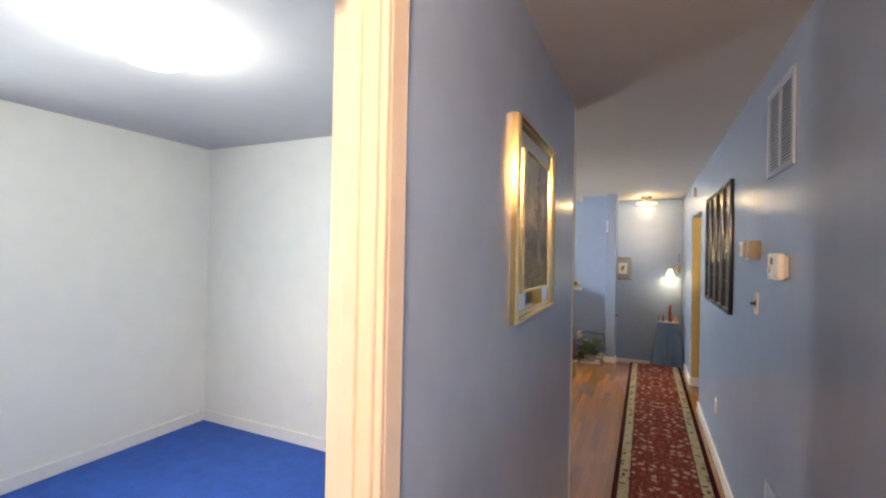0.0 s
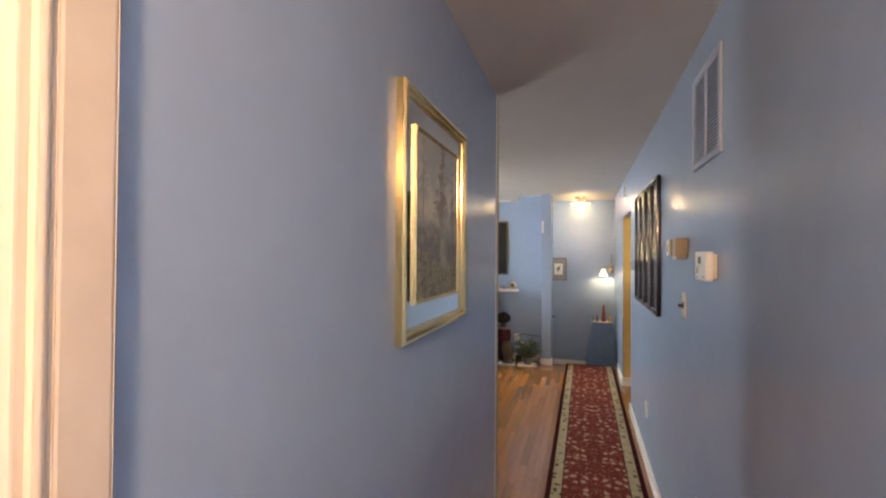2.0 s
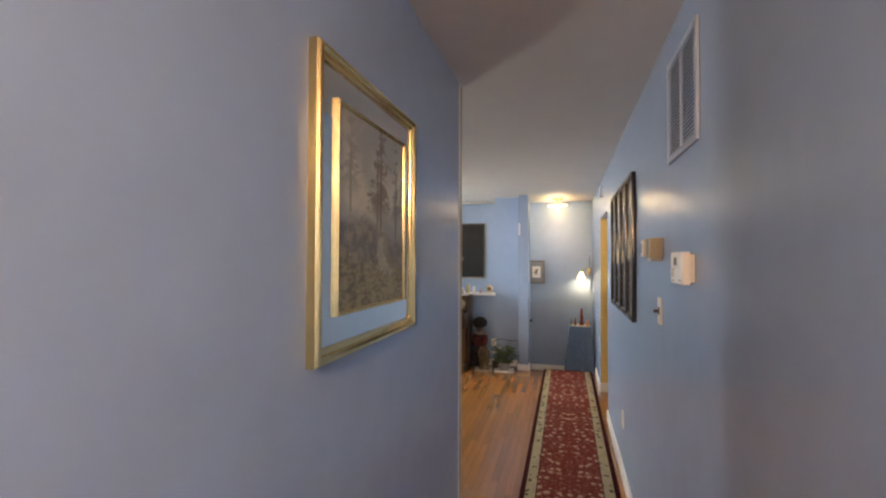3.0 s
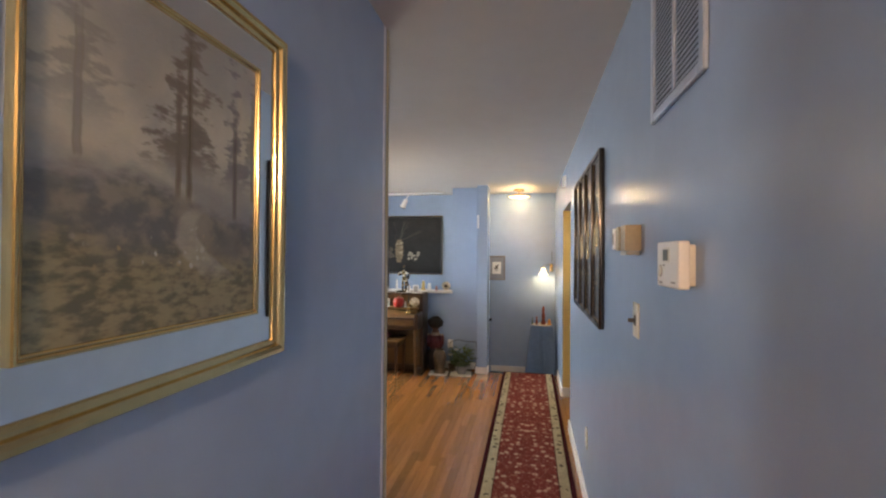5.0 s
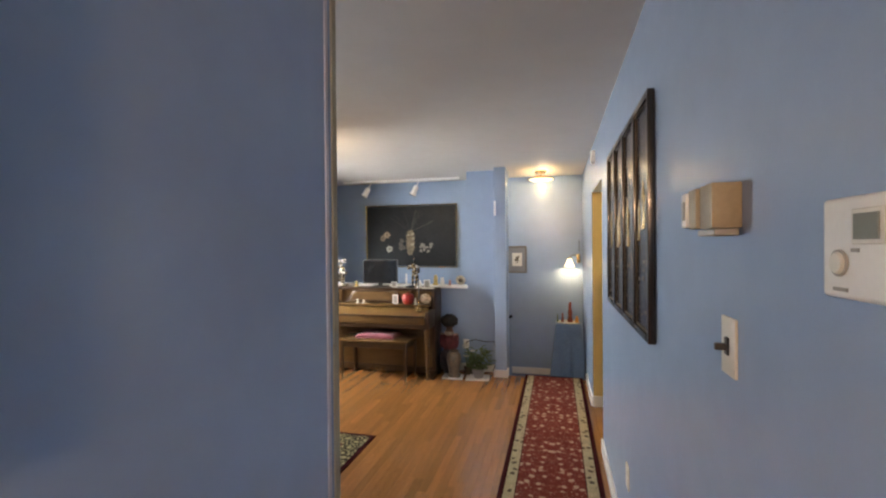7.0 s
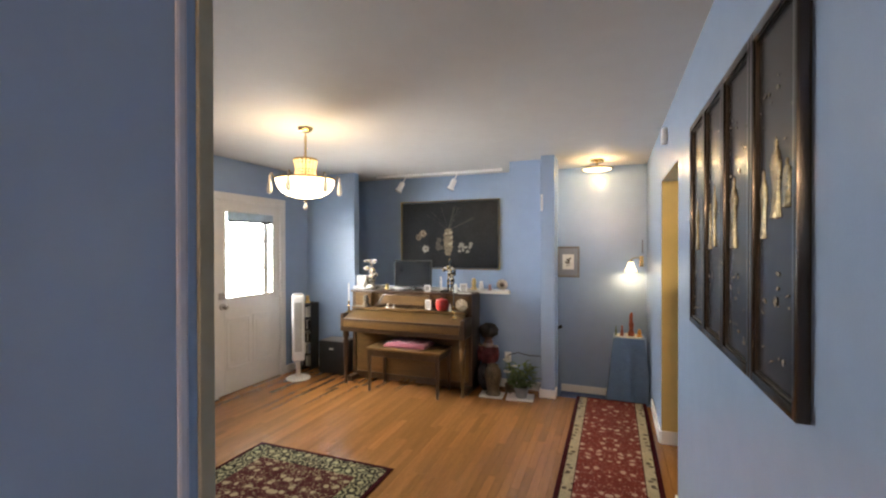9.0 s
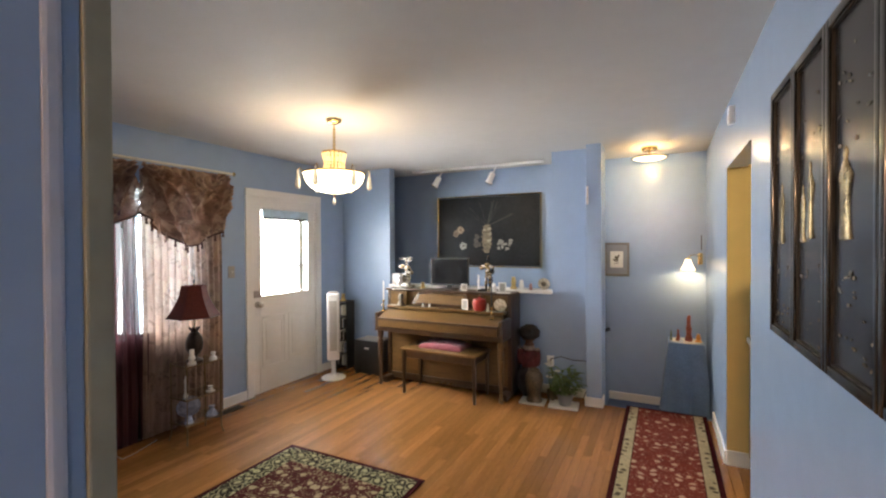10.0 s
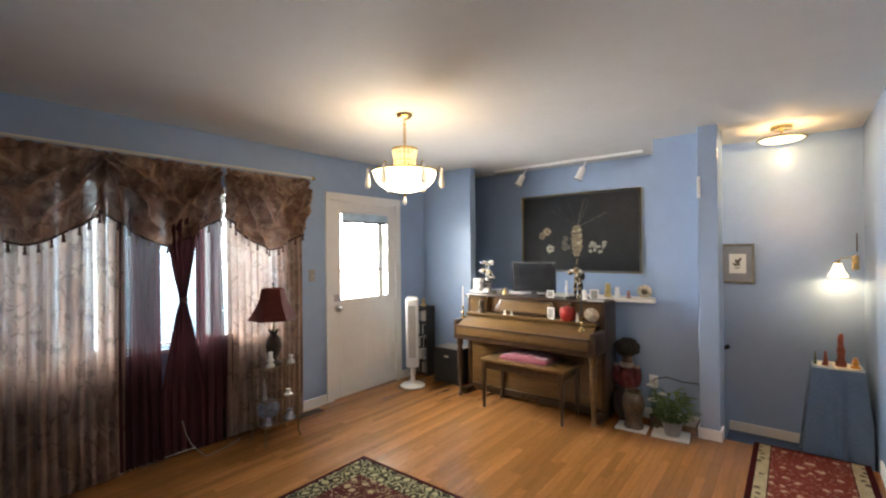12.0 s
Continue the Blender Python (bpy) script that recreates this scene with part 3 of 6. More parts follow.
sw = wall_plate("light_switch", "ivory switch plate with a black toggle on the blue wall", (XR, 2.66, 1.355), IVORY, 0, "switch")
tg = part("toggle", boxes((-0.030, -0.004, -0.006, 0.006, -0.008, 0.006), bevel=0.003, seg=2), BLACKP, sw, "black toggle lever")
part("toggle_collar", boxes((-0.010, -0.005, -0.009, 0.009, -0.018, 0.018), bevel=0.002), BLACKP, sw)
ol = wall_plate("outlet", "ivory socket outlet low on the blue wall", (XR, 3.98, 0.42), IVORY, 0, "outlet")
for z in (-0.022, 0.022):
    part("socket", boxes((-0.009, -0.005, -0.016, 0.016, z - 0.014, z + 0.014), bevel=0.003, seg=2), IVORY, ol)
o2 = wall_plate("outlet", "white socket outlet on the cream bedroom wall", (-2.39, 2.716, 0.38), PLASTIC, 90, "outlet")
for z in (-0.022, 0.022):
    part("socket", boxes((-0.009, -0.005, -0.016, 0.016, z - 0.014, z + 0.014), bevel=0.003, seg=2), PLASTIC, o2)
o3 = wall_plate("light_switch", "grey metal switch plate beside the front door", (XW, 5.40, 1.285), GREY, 180, "switch")
part("toggle", boxes((-0.020, -0.005, -0.005, 0.005, -0.006, 0.008), bevel=0.002), IVORY, o3)

THERMO = mat("off_white_plastic", (0.74, 0.73, 0.70), 0.42, vary=0.03, scale=14.0, bump=0.03, bscale=220)
th = thing("thermostat", "off-white wall thermostat with grey display and round dial", "thermostat", (XR, 2.19, 1.553))
part("back_plate", boxes((-0.016, 0, -0.070, 0.070, -0.046, 0.046), bevel=0.004, seg=2), IVORY, th)
part("body", boxes((-0.040, -0.015, -0.080, 0.080, -0.054, 0.054), bevel=0.006, seg=3), THERMO, th)
part("display_bezel", boxes((-0.042, -0.039, -0.022, 0.026, 0.004, 0.040), bevel=0.001), IVORY, th)
part("display", boxes((-0.0435, -0.041, -0.016, 0.020, 0.009, 0.035)), LCD, th, "grey liquid crystal display")
dl = part("dial", lathe([(0.0, 0.005), (0.010, 0.005), (0.012, 0.003), (0.012, 0.0)][::-1], 24), IVORY, th, "round ivory dial")
dl.matrix_basis = pose(-0.040, 0.048, -0.016, 0, -90, 0)
dl2 = part("dial_ring", lathe([(0.012, 0.0), (0.012, 0.002), (0.0145, 0.002), (0.0145, 0.0)], 24), GREY, th)
dl2.matrix_basis = pose(-0.040, 0.048, -0.016, 0, -90, 0)
for y, z, w in ((0.046, -0.044, 0.024), (-0.048, -0.040, 0.030), (0.022, -0.002, 0.012)):
    part("marking", boxes((-0.0412, -0.039, y - w / 2, y + w / 2, z - 0.002, z + 0.002)), GREY, th)

ch = thing("door_chime", "beige chime box with a pale grille face", "chime", (XR, 2.675, 1.63))
part("body", boxes((-0.052, 0, -0.075, -0.004, -0.042, 0.044), bevel=0.004, seg=2), BEIGE, ch)
part("cover", boxes((-0.058, 0, 0.0, 0.052, -0.040, 0.042), bevel=0.004, seg=2), BEIGE, ch)
part("face", boxes((-0.062, -0.006, 0.053, 0.088, -0.036, 0.038), bevel=0.003, seg=2), PLASTIC, ch, "pale grey lit face")
part("slot", boxes((-0.064, -0.060, 0.060, 0.082, -0.02, 0.02), bevel=0.001), GREY, ch)
part("foot", boxes((-0.046, -0.004, -0.07, 0.03, -0.056, -0.043), bevel=0.002), GREY, ch)

sn = thing("wall_sensor", "small white alarm sensor near the ceiling", "sensor", (XR, 5.76, 2.33))
part("body", boxes((-0.035, 0, -0.028, 0.028, -0.055, 0.055), bevel=0.010, seg=3), PLASTIC, sn)
part("lens", boxes((-0.038, -0.032, -0.018, 0.018, -0.035, 0.0), bevel=0.004, seg=2), IVORY, sn)


def grille(place, label):
    g = thing("return_grille", label, "vent", place, "hall vents")
    part("frame", boxes((-0.012, 0, -0.20, -0.172, -0.195, 0.195), (-0.012, 0, 0.172, 0.20, -0.195, 0.195), (-0.012, 0, -0.172, 0.172, 0.167, 0.195), (-0.012, 0, -0.172, 0.172, -0.195, -0.167), (-0.012, 0, -0.008, 0.008, -0.167, 0.167), bevel=0.003), GRILLE, g)
    part("backing", boxes((-0.002, 0, -0.172, 0.172, -0.167, 0.167)), DARKSLOT, g)
    me = mesh_of("slat", boxes((-0.008, -0.0065, -0.082, 0.082, -0.0052, 0.0052)), GRILLE)
    for y in (-0.09, 0.09):
        for k in range(24):
            s = new("slat", me)
            s.parent = g
            s.matrix_basis = pose(0, y, -0.160 + k * 0.0139, 0, 16, 0)
    return g


gr = grille((XR, 2.25, 2.15), "blue painted return air grille high on the wall")
g2 = copy_thing(gr, pose(XR, 2.20, 0.385))
tagged(g2, "blue painted return air grille low on the wall")

# gold framed painting on the hall's left wall: mirror liner, raised inner frame
pc = thing("framed_painting", "forest path painting, mirror liner, polished gold double frame", "painting", (XL, 1.676, 1.702), "", 0)
W2, H2 = 0.316, 0.354


def moulding(w, h, rail, depth, x0=0.0):
    """Four mitred rails with a stepped round profile, facing +x."""
    bm = bmesh.new()
    prof = [(0.0, 0.0), (0.0, depth * 0.7), (rail * 0.12, depth * 0.95), (rail * 0.35, depth), (rail * 0.55, depth * 0.86), (rail * 0.62, depth * 0.66), (rail * 0.80, depth * 0.72), (rail * 0.95, depth * 0.60), (rail, depth * 0.45), (rail, 0.0)]
    loops = []
    for d, x in prof:
        loops.append([bm.verts.new((x0 + x, sy * (w - d), sz * (h - d))) for sy, sz in ((-1, -1), (1, -1), (1, 1), (-1, 1))])
    for a, b in zip(loops, loops[1:]):
        for k in range(4):
            bm.faces.new((a[k], a[(k + 1) % 4], b[(k + 1) % 4], b[k]))
    return bm


def face_x(w, h, x, thick=0.002):
    return boxes((x, x + thick, -w, w, -h, h))


part("frame", moulding(W2, H2, 0.036, 0.029), GOLD, pc, "polished gold moulding", smooth=25)
MIRROR = mat("silvered_mirror_liner", (0.84, 0.87, 0.88), 0.025, 1.0, vary=0.015, scale=6.0)
part("mirror_liner", face_x(W2 - 0.034, H2 - 0.034, 0.010), MIRROR, pc, "silvered mirror band between the two frames")
CW, CH = 0.222, 0.256
part("inner_frame", moulding(CW, CH, 0.012, 0.011, 0.0115), GOLD, pc, "slim raised gold inner frame", smooth=25)


class Nodes:
    """Short hand for chains of shader maths."""

    def __init__(self, m):
        self.n, self.l = m.node_tree.nodes, m.node_tree.links

    def put(self, socket, v):
        if isinstance(v, (int, float)):
            socket.default_value = v
        else:
            self.l.new(v, socket)

    def do(self, op, a, b=0.0, c=0.0):
        q = self.n.new("ShaderNodeMath")
        q.operation = op
        for i, v in enumerate((a, b, c)):
            self.put(q.inputs[i], v)
        return q.outputs[0]

    def ramp(self, v, low, high):
        q = self.n.new("ShaderNodeMapRange")
        q.interpolation_type = "SMOOTHSTEP"
        self.put(q.inputs["Value"], v)
        q.inputs["From Min"].default_value, q.inputs["From Max"].default_value = low, high
        return q.outputs[0]

    def grain(self, vec, scale, detail=4, stretch=(1, 1, 1)):
        mp, q = self.n.new("ShaderNodeMapping"), self.n.new("ShaderNodeTexNoise")
        mp.inputs["Scale"].default_value = stretch
        q.inputs["Scale"].default_value, q.inputs["Detail"].default_value = scale, detail
        self.l.new(vec, mp.inputs["Vector"])
        self.l.new(mp.outputs[0], q.inputs["Vector"])
        return q.outputs["Fac"]

    def blend(self, fac, a, b):
        q = self.n.new("ShaderNodeMix")
        q.data_type = "RGBA"
        self.put(q.inputs["Factor"], fac)
        for i, v in ((6, a), (7, b)):
            if isinstance(v, tuple):
                q.inputs[i].default_value = (*v, 1)
            else:
                self.l.new(v, q.inputs[i])
        return q.outputs[2]


def forest_paint():
    """Misty woodland in oils: pale sky, tall firs, a hill, a winding path and a flowered meadow."""
    m = mat("misty_oil_paint", (0.67, 0.74, 0.72), 0.42, vary=0.04, scale=26.0, bump=0.10, bscale=150, grain=(1, 0.7, 1.3))
    k = Nodes(m)
    co, sp = k.n.new("ShaderNodeTexCoord"), k.n.new("ShaderNodeSeparateXYZ")
    vec = co.outputs["Object"]
    k.l.new(vec, sp.inputs[0])
    y, z = sp.outputs["Y"], sp.outputs["Z"]
    soft, mid, fine = k.grain(vec, 7, 3), k.grain(vec, 22, 5, (1, 1, 1.4)), k.grain(vec, 70, 4, (1, 0.6, 1.4))
    wob = k.do("MULTIPLY_ADD", mid, 0.06, -0.03)
    # sky: warm mist with greyer drifts, paler in the middle
    col = k.blend(k.ramp(soft, 0.35, 0.65), (0.50, 0.47, 0.46), (0.78, 0.70, 0.60))
    col = k.blend(k.do("MULTIPLY", k.ramp(z, 0.08, 0.30), 0.45), col, (0.44, 0.42, 0.43))
    # far blue-grey wood
    far = k.do("MULTIPLY", k.ramp(k.do("ADD", z, k.do("MULTIPLY_ADD", mid, 0.22, -0.11)), 0.07, -0.06), 0.5)
    col = k.blend(far, col, (0.33, 0.33, 0.38))
    # firs: crown, then trunk
    for yc, top, foot, wide, tone, dark in ((-0.150, 0.22, 0.0, 0.060, (0.42, 0.385, 0.37), (0.36, 0.33, 0.31)), (0.150, 0.17, -0.06, 0.050, (0.25, 0.235, 0.27), (0.15, 0.13, 0.14)), (0.205, 0.22, -0.02, 0.04, (0.36, 0.33, 0.33), (0.30, 0.27, 0.27)), (0.012, 0.20, -0.04, 0.060, (0.32, 0.275, 0.24), (0.20, 0.145, 0.10)), (0.035, 0.27, -0.045, 0.075, (0.25, 0.205, 0.175), (0.15, 0.105, 0.07))):
        off = k.do("ABSOLUTE", k.do("SUBTRACT", k.do("ADD", y, wob), yc))
        spread = k.do("MULTIPLY", k.ramp(z, top + 0.03, foot + 0.03), wide)
        crown = k.do("ADD", k.do("DIVIDE", k.do("SUBTRACT", spread, off), wide), k.do("MULTIPLY_ADD", k.grain(vec, 34, 5, (1, 0.7, 1.8)), 4.4, -2.2))
        above = k.ramp(z, foot + 0.03, foot + 0.09)
        col = k.blend(k.do("MULTIPLY", k.do("MULTIPLY", k.ramp(crown, -0.1, 0.6), above), 0.85), col, tone)
        line = k.do("ABSOLUTE", k.do("SUBTRACT", k.do("MULTIPLY_ADD", wob, 0.12, y), yc))
        stem = k.do("MULTIPLY", k.ramp(line, 0.008, 0.004), k.do("MULTIPLY", k.ramp(z, foot - 0.01, foot), k.ramp(z, top, top - 0.1)))
        col = k.blend(k.do("MULTIPLY", stem, 0.8), col, dark)
        lit = k.do("MULTIPLY", k.ramp(k.do("ABSOLUTE", k.do("SUBTRACT", line, 0.004)), 0.002, 0.0), k.do("MULTIPLY", stem, 0.6))
        col = k.blend(lit, col, (0.40, 0.34, 0.27))
    # hill and meadow
    edge = k.do("ADD", k.do("MULTIPLY_ADD", y, -0.10, -0.035), k.do("MULTIPLY_ADD", soft, 0.10, -0.05))
    under = k.do("SUBTRACT", k.do("MULTIPLY_ADD", fine, 0.03, edge), z)
    hill = k.blend(k.ramp(mid, 0.38, 0.62), (0.19, 0.185, 0.20), (0.38, 0.34, 0.29))
    col = k.blend(k.ramp(under, 0.0, 0.035), col, hill)
    grass = k.blend(k.ramp(k.do("ADD", k.do("MULTIPLY", mid, 0.5), k.do("MULTIPLY", fine, 0.5)), 0.40, 0.60), (0.18, 0.165, 0.12), (0.44, 0.375, 0.24))
    col = k.blend(k.ramp(under, 0.07, 0.14), col, grass)
    # winding path
    run = k.do("MULTIPLY_ADD", k.do("SINE", k.do("MULTIPLY_ADD", z, 30.0, 1.2)), 0.045, 0.075)
    away = k.do("ABSOLUTE", k.do("SUBTRACT", k.do("MULTIPLY_ADD", wob, 0.5, y), run))
    wide = k.do("MULTIPLY_ADD", z, -0.20, 0.006)
    band = k.do("MULTIPLY", k.ramp(k.do("SUBTRACT", wide, away), -0.006, 0.008), k.do("MULTIPLY", k.ramp(z, -0.045, -0.07), k.ramp(z, -0.19, -0.14)))
    col = k.blend(k.do("MULTIPLY", band, 0.7), col, k.blend(fine, (0.48, 0.43, 0.38), (0.72, 0.64, 0.57)))
    # dark bank beside the path, and flowers
    bank = k.do("MULTIPLY", k.ramp(k.do("ABSOLUTE", k.do("ADD", k.do("SUBTRACT", y, 0.14), wob)), 0.07, 0.02), k.ramp(k.do("ABSOLUTE", k.do("ADD", z, 0.115)), 0.045, 0.01))
    col = k.blend(k.do("MULTIPLY", bank, 0.6), col, (0.15, 0.14, 0.16))
    vo = k.n.new("ShaderNodeTexVoronoi")
    vo.inputs["Scale"].default_value = 62.0
    k.l.new(vec, vo.inputs["Vector"])
    bed = k.do("MULTIPLY", k.ramp(k.do("ABSOLUTE", k.do("ADD", z, 0.125)), 0.055, 0.02), k.ramp(k.do("ABSOLUTE", k.do("ADD", y, 0.03)), 0.15, 0.06))
    bloom = k.do("MULTIPLY", k.ramp(vo.outputs["Distance"], 0.42, 0.22), k.do("MULTIPLY", bed, k.ramp(k.grain(vec, 30, 2), 0.50, 0.58)))
    col = k.blend(bloom, col, k.blend(k.ramp(k.grain(vec, 16, 1), 0.45, 0.55), (0.56, 0.42, 0.24), (0.74, 0.69, 0.66)))
    out = k.n.new("ShaderNodeVectorMath")
    out.operation = "MULTIPLY"
    base = k.n["Principled BSDF"].inputs["Base Color"]
    k.l.new(base.links[0].from_socket, out.inputs[1])
    k.l.new(col, out.inputs[0])
    k.l.new(out.outputs[0], base)
    return m


part("canvas", face_x(CW - 0.011, CH - 0.011, 0.0115, 0.004), forest_paint(), pc, "misty woodland canvas in mauve and brown")


def dabs(name, parent, material, spots, x, label=""):
    """Brush strokes: small lens-shaped patches (y, z, half width, half height, lean) lying on the canvas."""
    bm = bmesh.new()
    laid = []
    for y, z, w, h, lean in spots:
        near = {lv for yy, zz, rr, lv in laid if (yy - y) ** 2 + (zz - z) ** 2 < (rr + max(w, h) * 1.1) ** 2}
        level = next(q for q in range(len(laid) + 1) if q not in near)
        if level > 12:
            continue
        laid.append((y, z, max(w, h) * 1.1, level))
        c, s = math.cos(lean), math.sin(lean)
        ring = []
        for k in range(8):
            a = 2 * math.pi * k / 8
            u, v = w * math.cos(a) * random.uniform(0.75, 1.1), h * math.sin(a) * random.uniform(0.75, 1.1)
            ring.append(bm.verts.new((x + 0.00006 * level, y + u * c - v * s, z + u * s + v * c)))
        bm.faces.new(ring)
    return tagged(part(name, bm, material, parent, label, smooth=None), kind="stuff")


def pm(name, c, vary=0.25):
    return mat(name, c, 0.65, vary=vary, scale=40.0, island=0.22, bump=0.2, bscale=200)


# four-panel black lacquer picture on the hall's right wall, figures as inlaid pearl
PEARL = mat("old_pearl_inlay", (0.50, 0.40, 0.23), 0.22, 0.7, vary=0.85, scale=24.0, island=0.3, bump=0.3, bscale=120)
DULLG = mat("dull_gold_inlay", (0.085, 0.07, 0.045), 0.5, 0.2, vary=0.6, scale=22.0, island=0.6)
SMOKY = mat("smoky_lacquer", (0.022, 0.022, 0.025), 0.24, vary=0.8, scale=3.5, coat=0.1, spec=0.35)
GILTB = mat("worn_gilt_bead", (0.030, 0.024, 0.016), 0.45, 0.4, vary=0.5, scale=24.0)


def relief(parent, shapes, material, label, seed):
    """Low carved upright shapes, flattened turned bodies with folds, proud of the lacquer."""
    bm, rr = bmesh.new(), random.Random(seed)
    for y, z0, z1, w in shapes:
        tall, lean = z1 - z0, rr.uniform(-0.15, 0.15)
        prof = [(0.0, 0.0), (w * 0.95, 0.004), (w * 0.80, tall * 0.12), (w * 0.62, tall * 0.35), (w * 0.74, tall * 0.55), (w * 0.86, tall * 0.68), (w * 0.55, tall * 0.80), (w * 0.28, tall * 0.85), (w * 0.36, tall * 0.93), (0.0, tall)]
        first = len(bm.verts)
        lathe(prof, 20, (0, 0, 0), bm, (0.22, 1.0))
        bm.verts.ensure_lookup_table()
        for v in list(bm.verts)[first:]:
            fold = 1 + 0.5 * noise.noise(Vector((v.co.y * 70, v.co.z * 34, seed)))
            v.co = Vector((-0.0125 + v.co.x * fold, y + v.co.y * fold + lean * w * math.sin(3 * v.co.z / tall), z0 + v.co.z))
    return tagged(part("inlay", bm, material, parent, label, smooth=60), kind="stuff")


PW = 0.1585
for i in range(4):
    lp = thing("lacquer_panel", "black lacquer wall panel inlaid with gold and pearl shapes", "wall panel", (XR, 3.335 + PW + 2 * PW * i, 1.655), "four lacquer panels in a row")
    e = PW - 0.0008
    part("frame", boxes((-0.026, 0, -e, -e + 0.024, -0.447, 0.447), (-0.026, 0, e - 0.024, e, -0.447, 0.447), (-0.026, 0, -e + 0.024, e - 0.024, 0.421, 0.447), (-0.026, 0, -e + 0.024, e - 0.024, -0.447, -0.421), bevel=0.004, seg=2), BLACK, lp)
    g = e - 0.024
    part("gilt_bead", boxes((-0.018, -0.011, -g, -g + 0.004, -0.421, 0.421), (-0.018, -0.011, g - 0.004, g, -0.421, 0.421), (-0.018, -0.011, -g + 0.004, g - 0.004, 0.417, 0.421), (-0.018, -0.011, -g + 0.004, g - 0.004, -0.421, -0.417)), GILTB, lp, "worn gilt bead")
    part("field", boxes((-0.012, 0, -g, g, -0.421, 0.421)), SMOKY, lp, "smoky dark lacquer field")
    rr = random.Random(20 + i)
    relief(lp, ([(0.092, -0.085, 0.09, 0.028), (0.005, -0.04, 0.15, 0.036), (-0.065, -0.02, 0.09, 0.030)], [(0.055, -0.11, 0.115, 0.042)], [(0.015, -0.105, 0.125, 0.032), (0.090, -0.115, 0.065, 0.026)], [(0.035, -0.12, 0.10, 0.038)])[i], PEARL, "gold and pearl carved shapes", 31 + i * 7)
    spots = [(rr.uniform(-0.11, 0.11), rr.choice((rr.gauss(-0.22, 0.03), rr.gauss(0.24, 0.05), rr.gauss(-0.36, 0.02))), rr.uniform(0.004, 0.016), rr.uniform(0.002, 0.006), rr.uniform(-0.7, 0.7)) for k in range(30)]
    dabs("cloud_inlay", lp, DULLG, [q for q in spots if abs(q[1]) < 0.40], -0.0138, "dim gold clouds and rocks")
    dabs("blossom_inlay", lp, PEARL, [(rr.uniform(-0.09, 0.09), rr.choice((-0.24, 0.21, -0.2)) + rr.uniform(-0.03, 0.03), 0.009, 0.014, rr.uniform(-0.6, 0.6)) for k in range(1)], -0.0146)

# ---------------------------------------------------------------- rugs
def flat(x0, x1, y0, y1, z1):
    return boxes((x0, x1, y0, y1, 0.0, z1), bevel=0.002)


rn = thing("hall_runner", "long wine red oriental runner with cream borders", "rug", (0.198, 4.75, 0.0))
LR = 2.24
part("field", flat(-0.222, 0.222, -LR, LR, 0.0092), RUGF, rn, "wine red field with small flowers")
for s in (-1, 1):
    part("border", flat(min(s * 0.222, s * 0.292), max(s * 0.222, s * 0.292), -LR, LR, 0.0094), RUGB, rn, "cream patterned border band")
    part("edge", flat(min(s * 0.292, s * 0.327), max(s * 0.292, s * 0.327), -LR, LR, 0.0088), RUGE, rn, "dark wine edge")
    part("guard_stripe", flat(min(s * 0.215, s * 0.223), max(s * 0.215, s * 0.223), -LR, LR, 0.0099), RUGE, rn)
part("edge", flat(-0.327, 0.327, LR, LR + 0.02, 0.0088), RUGE, rn)

ar = thing("area_rug", "dark floral area rug with a broad cream-flowered border", "rug", (-1.79, 4.12, 0.0))
part("field", flat(-0.40, 0.40, -0.70, 0.70, 0.0100), RUGC, ar, "wine field with cream flowers")
for r in ((-0.552, 0.552, 0.70, 0.862), (-0.552, 0.552, -0.862, -0.70), (-0.552, -0.40, -0.70, 0.70), (0.40, 0.552, -0.70, 0.70)):
    part("border", flat(*r, 0.0102), RUGG, ar, "black border crowded with cream flowers")
for r in ((-0.585, 0.585, 0.862, 0.892), (-0.585, 0.585, -0.892, -0.862), (-0.585, -0.552, -0.862, 0.862), (0.552, 0.585, -0.862, 0.862)):
    part("edge", flat(*r, 0.0090), RUGE, ar, "dark wine edge")

# ---------------------------------------------------------------- curtains
def sheet(name, parent, material, y0, y1, z0, z1, x, pleats, depth, label="", width=None, ny=90, nz=34, seed=0, flare=0.0):
    """A hanging panel with soft pleats; width(v) narrows it, v from the top."""
    bm = bmesh.new()
    rows = []
    for j in range(nz + 1):
        v = j / nz
        k = width(v) if width else 1.0
        row = []
        for i in range(ny + 1):
            u = i / ny
            ph = 2 * math.pi * pleats * u + 0.9 * noise.noise(Vector((u * 6, v * 1.2, seed)))
            d = depth * (0.55 + 0.45 * k) * (math.sin(ph) + 0.35 * math.sin(2.3 * ph + seed) + 0.5 * noise.noise(Vector((u * 9, v * 2.5, seed + 4))))
            yc = (y0 + y1) / 2 + (u - 0.5) * (y1 - y0) * k * (1 + flare * v)
            row.append(bm.verts.new((x + d + 0.012 * (1 - k), yc + 0.006 * math.sin(5 * v + seed), z1 + (z0 - z1) * v + (0.006 * math.sin(ph) if j == nz else 0))))
        rows.append(row)
    for a, b in zip(rows, rows[1:]):
        for i in range(ny):
            bm.faces.new((a[i], a[i + 1], b[i + 1], b[i]))
    return part(name, bm, material, parent, label, smooth=180)


XC = XW + 0.10
def curtain(label, *args, **kw):
    c = thing("curtain", label, "curtain", (0, 0, 0), "window curtains")
    sheet("cloth", c, *args, **kw)
    return c


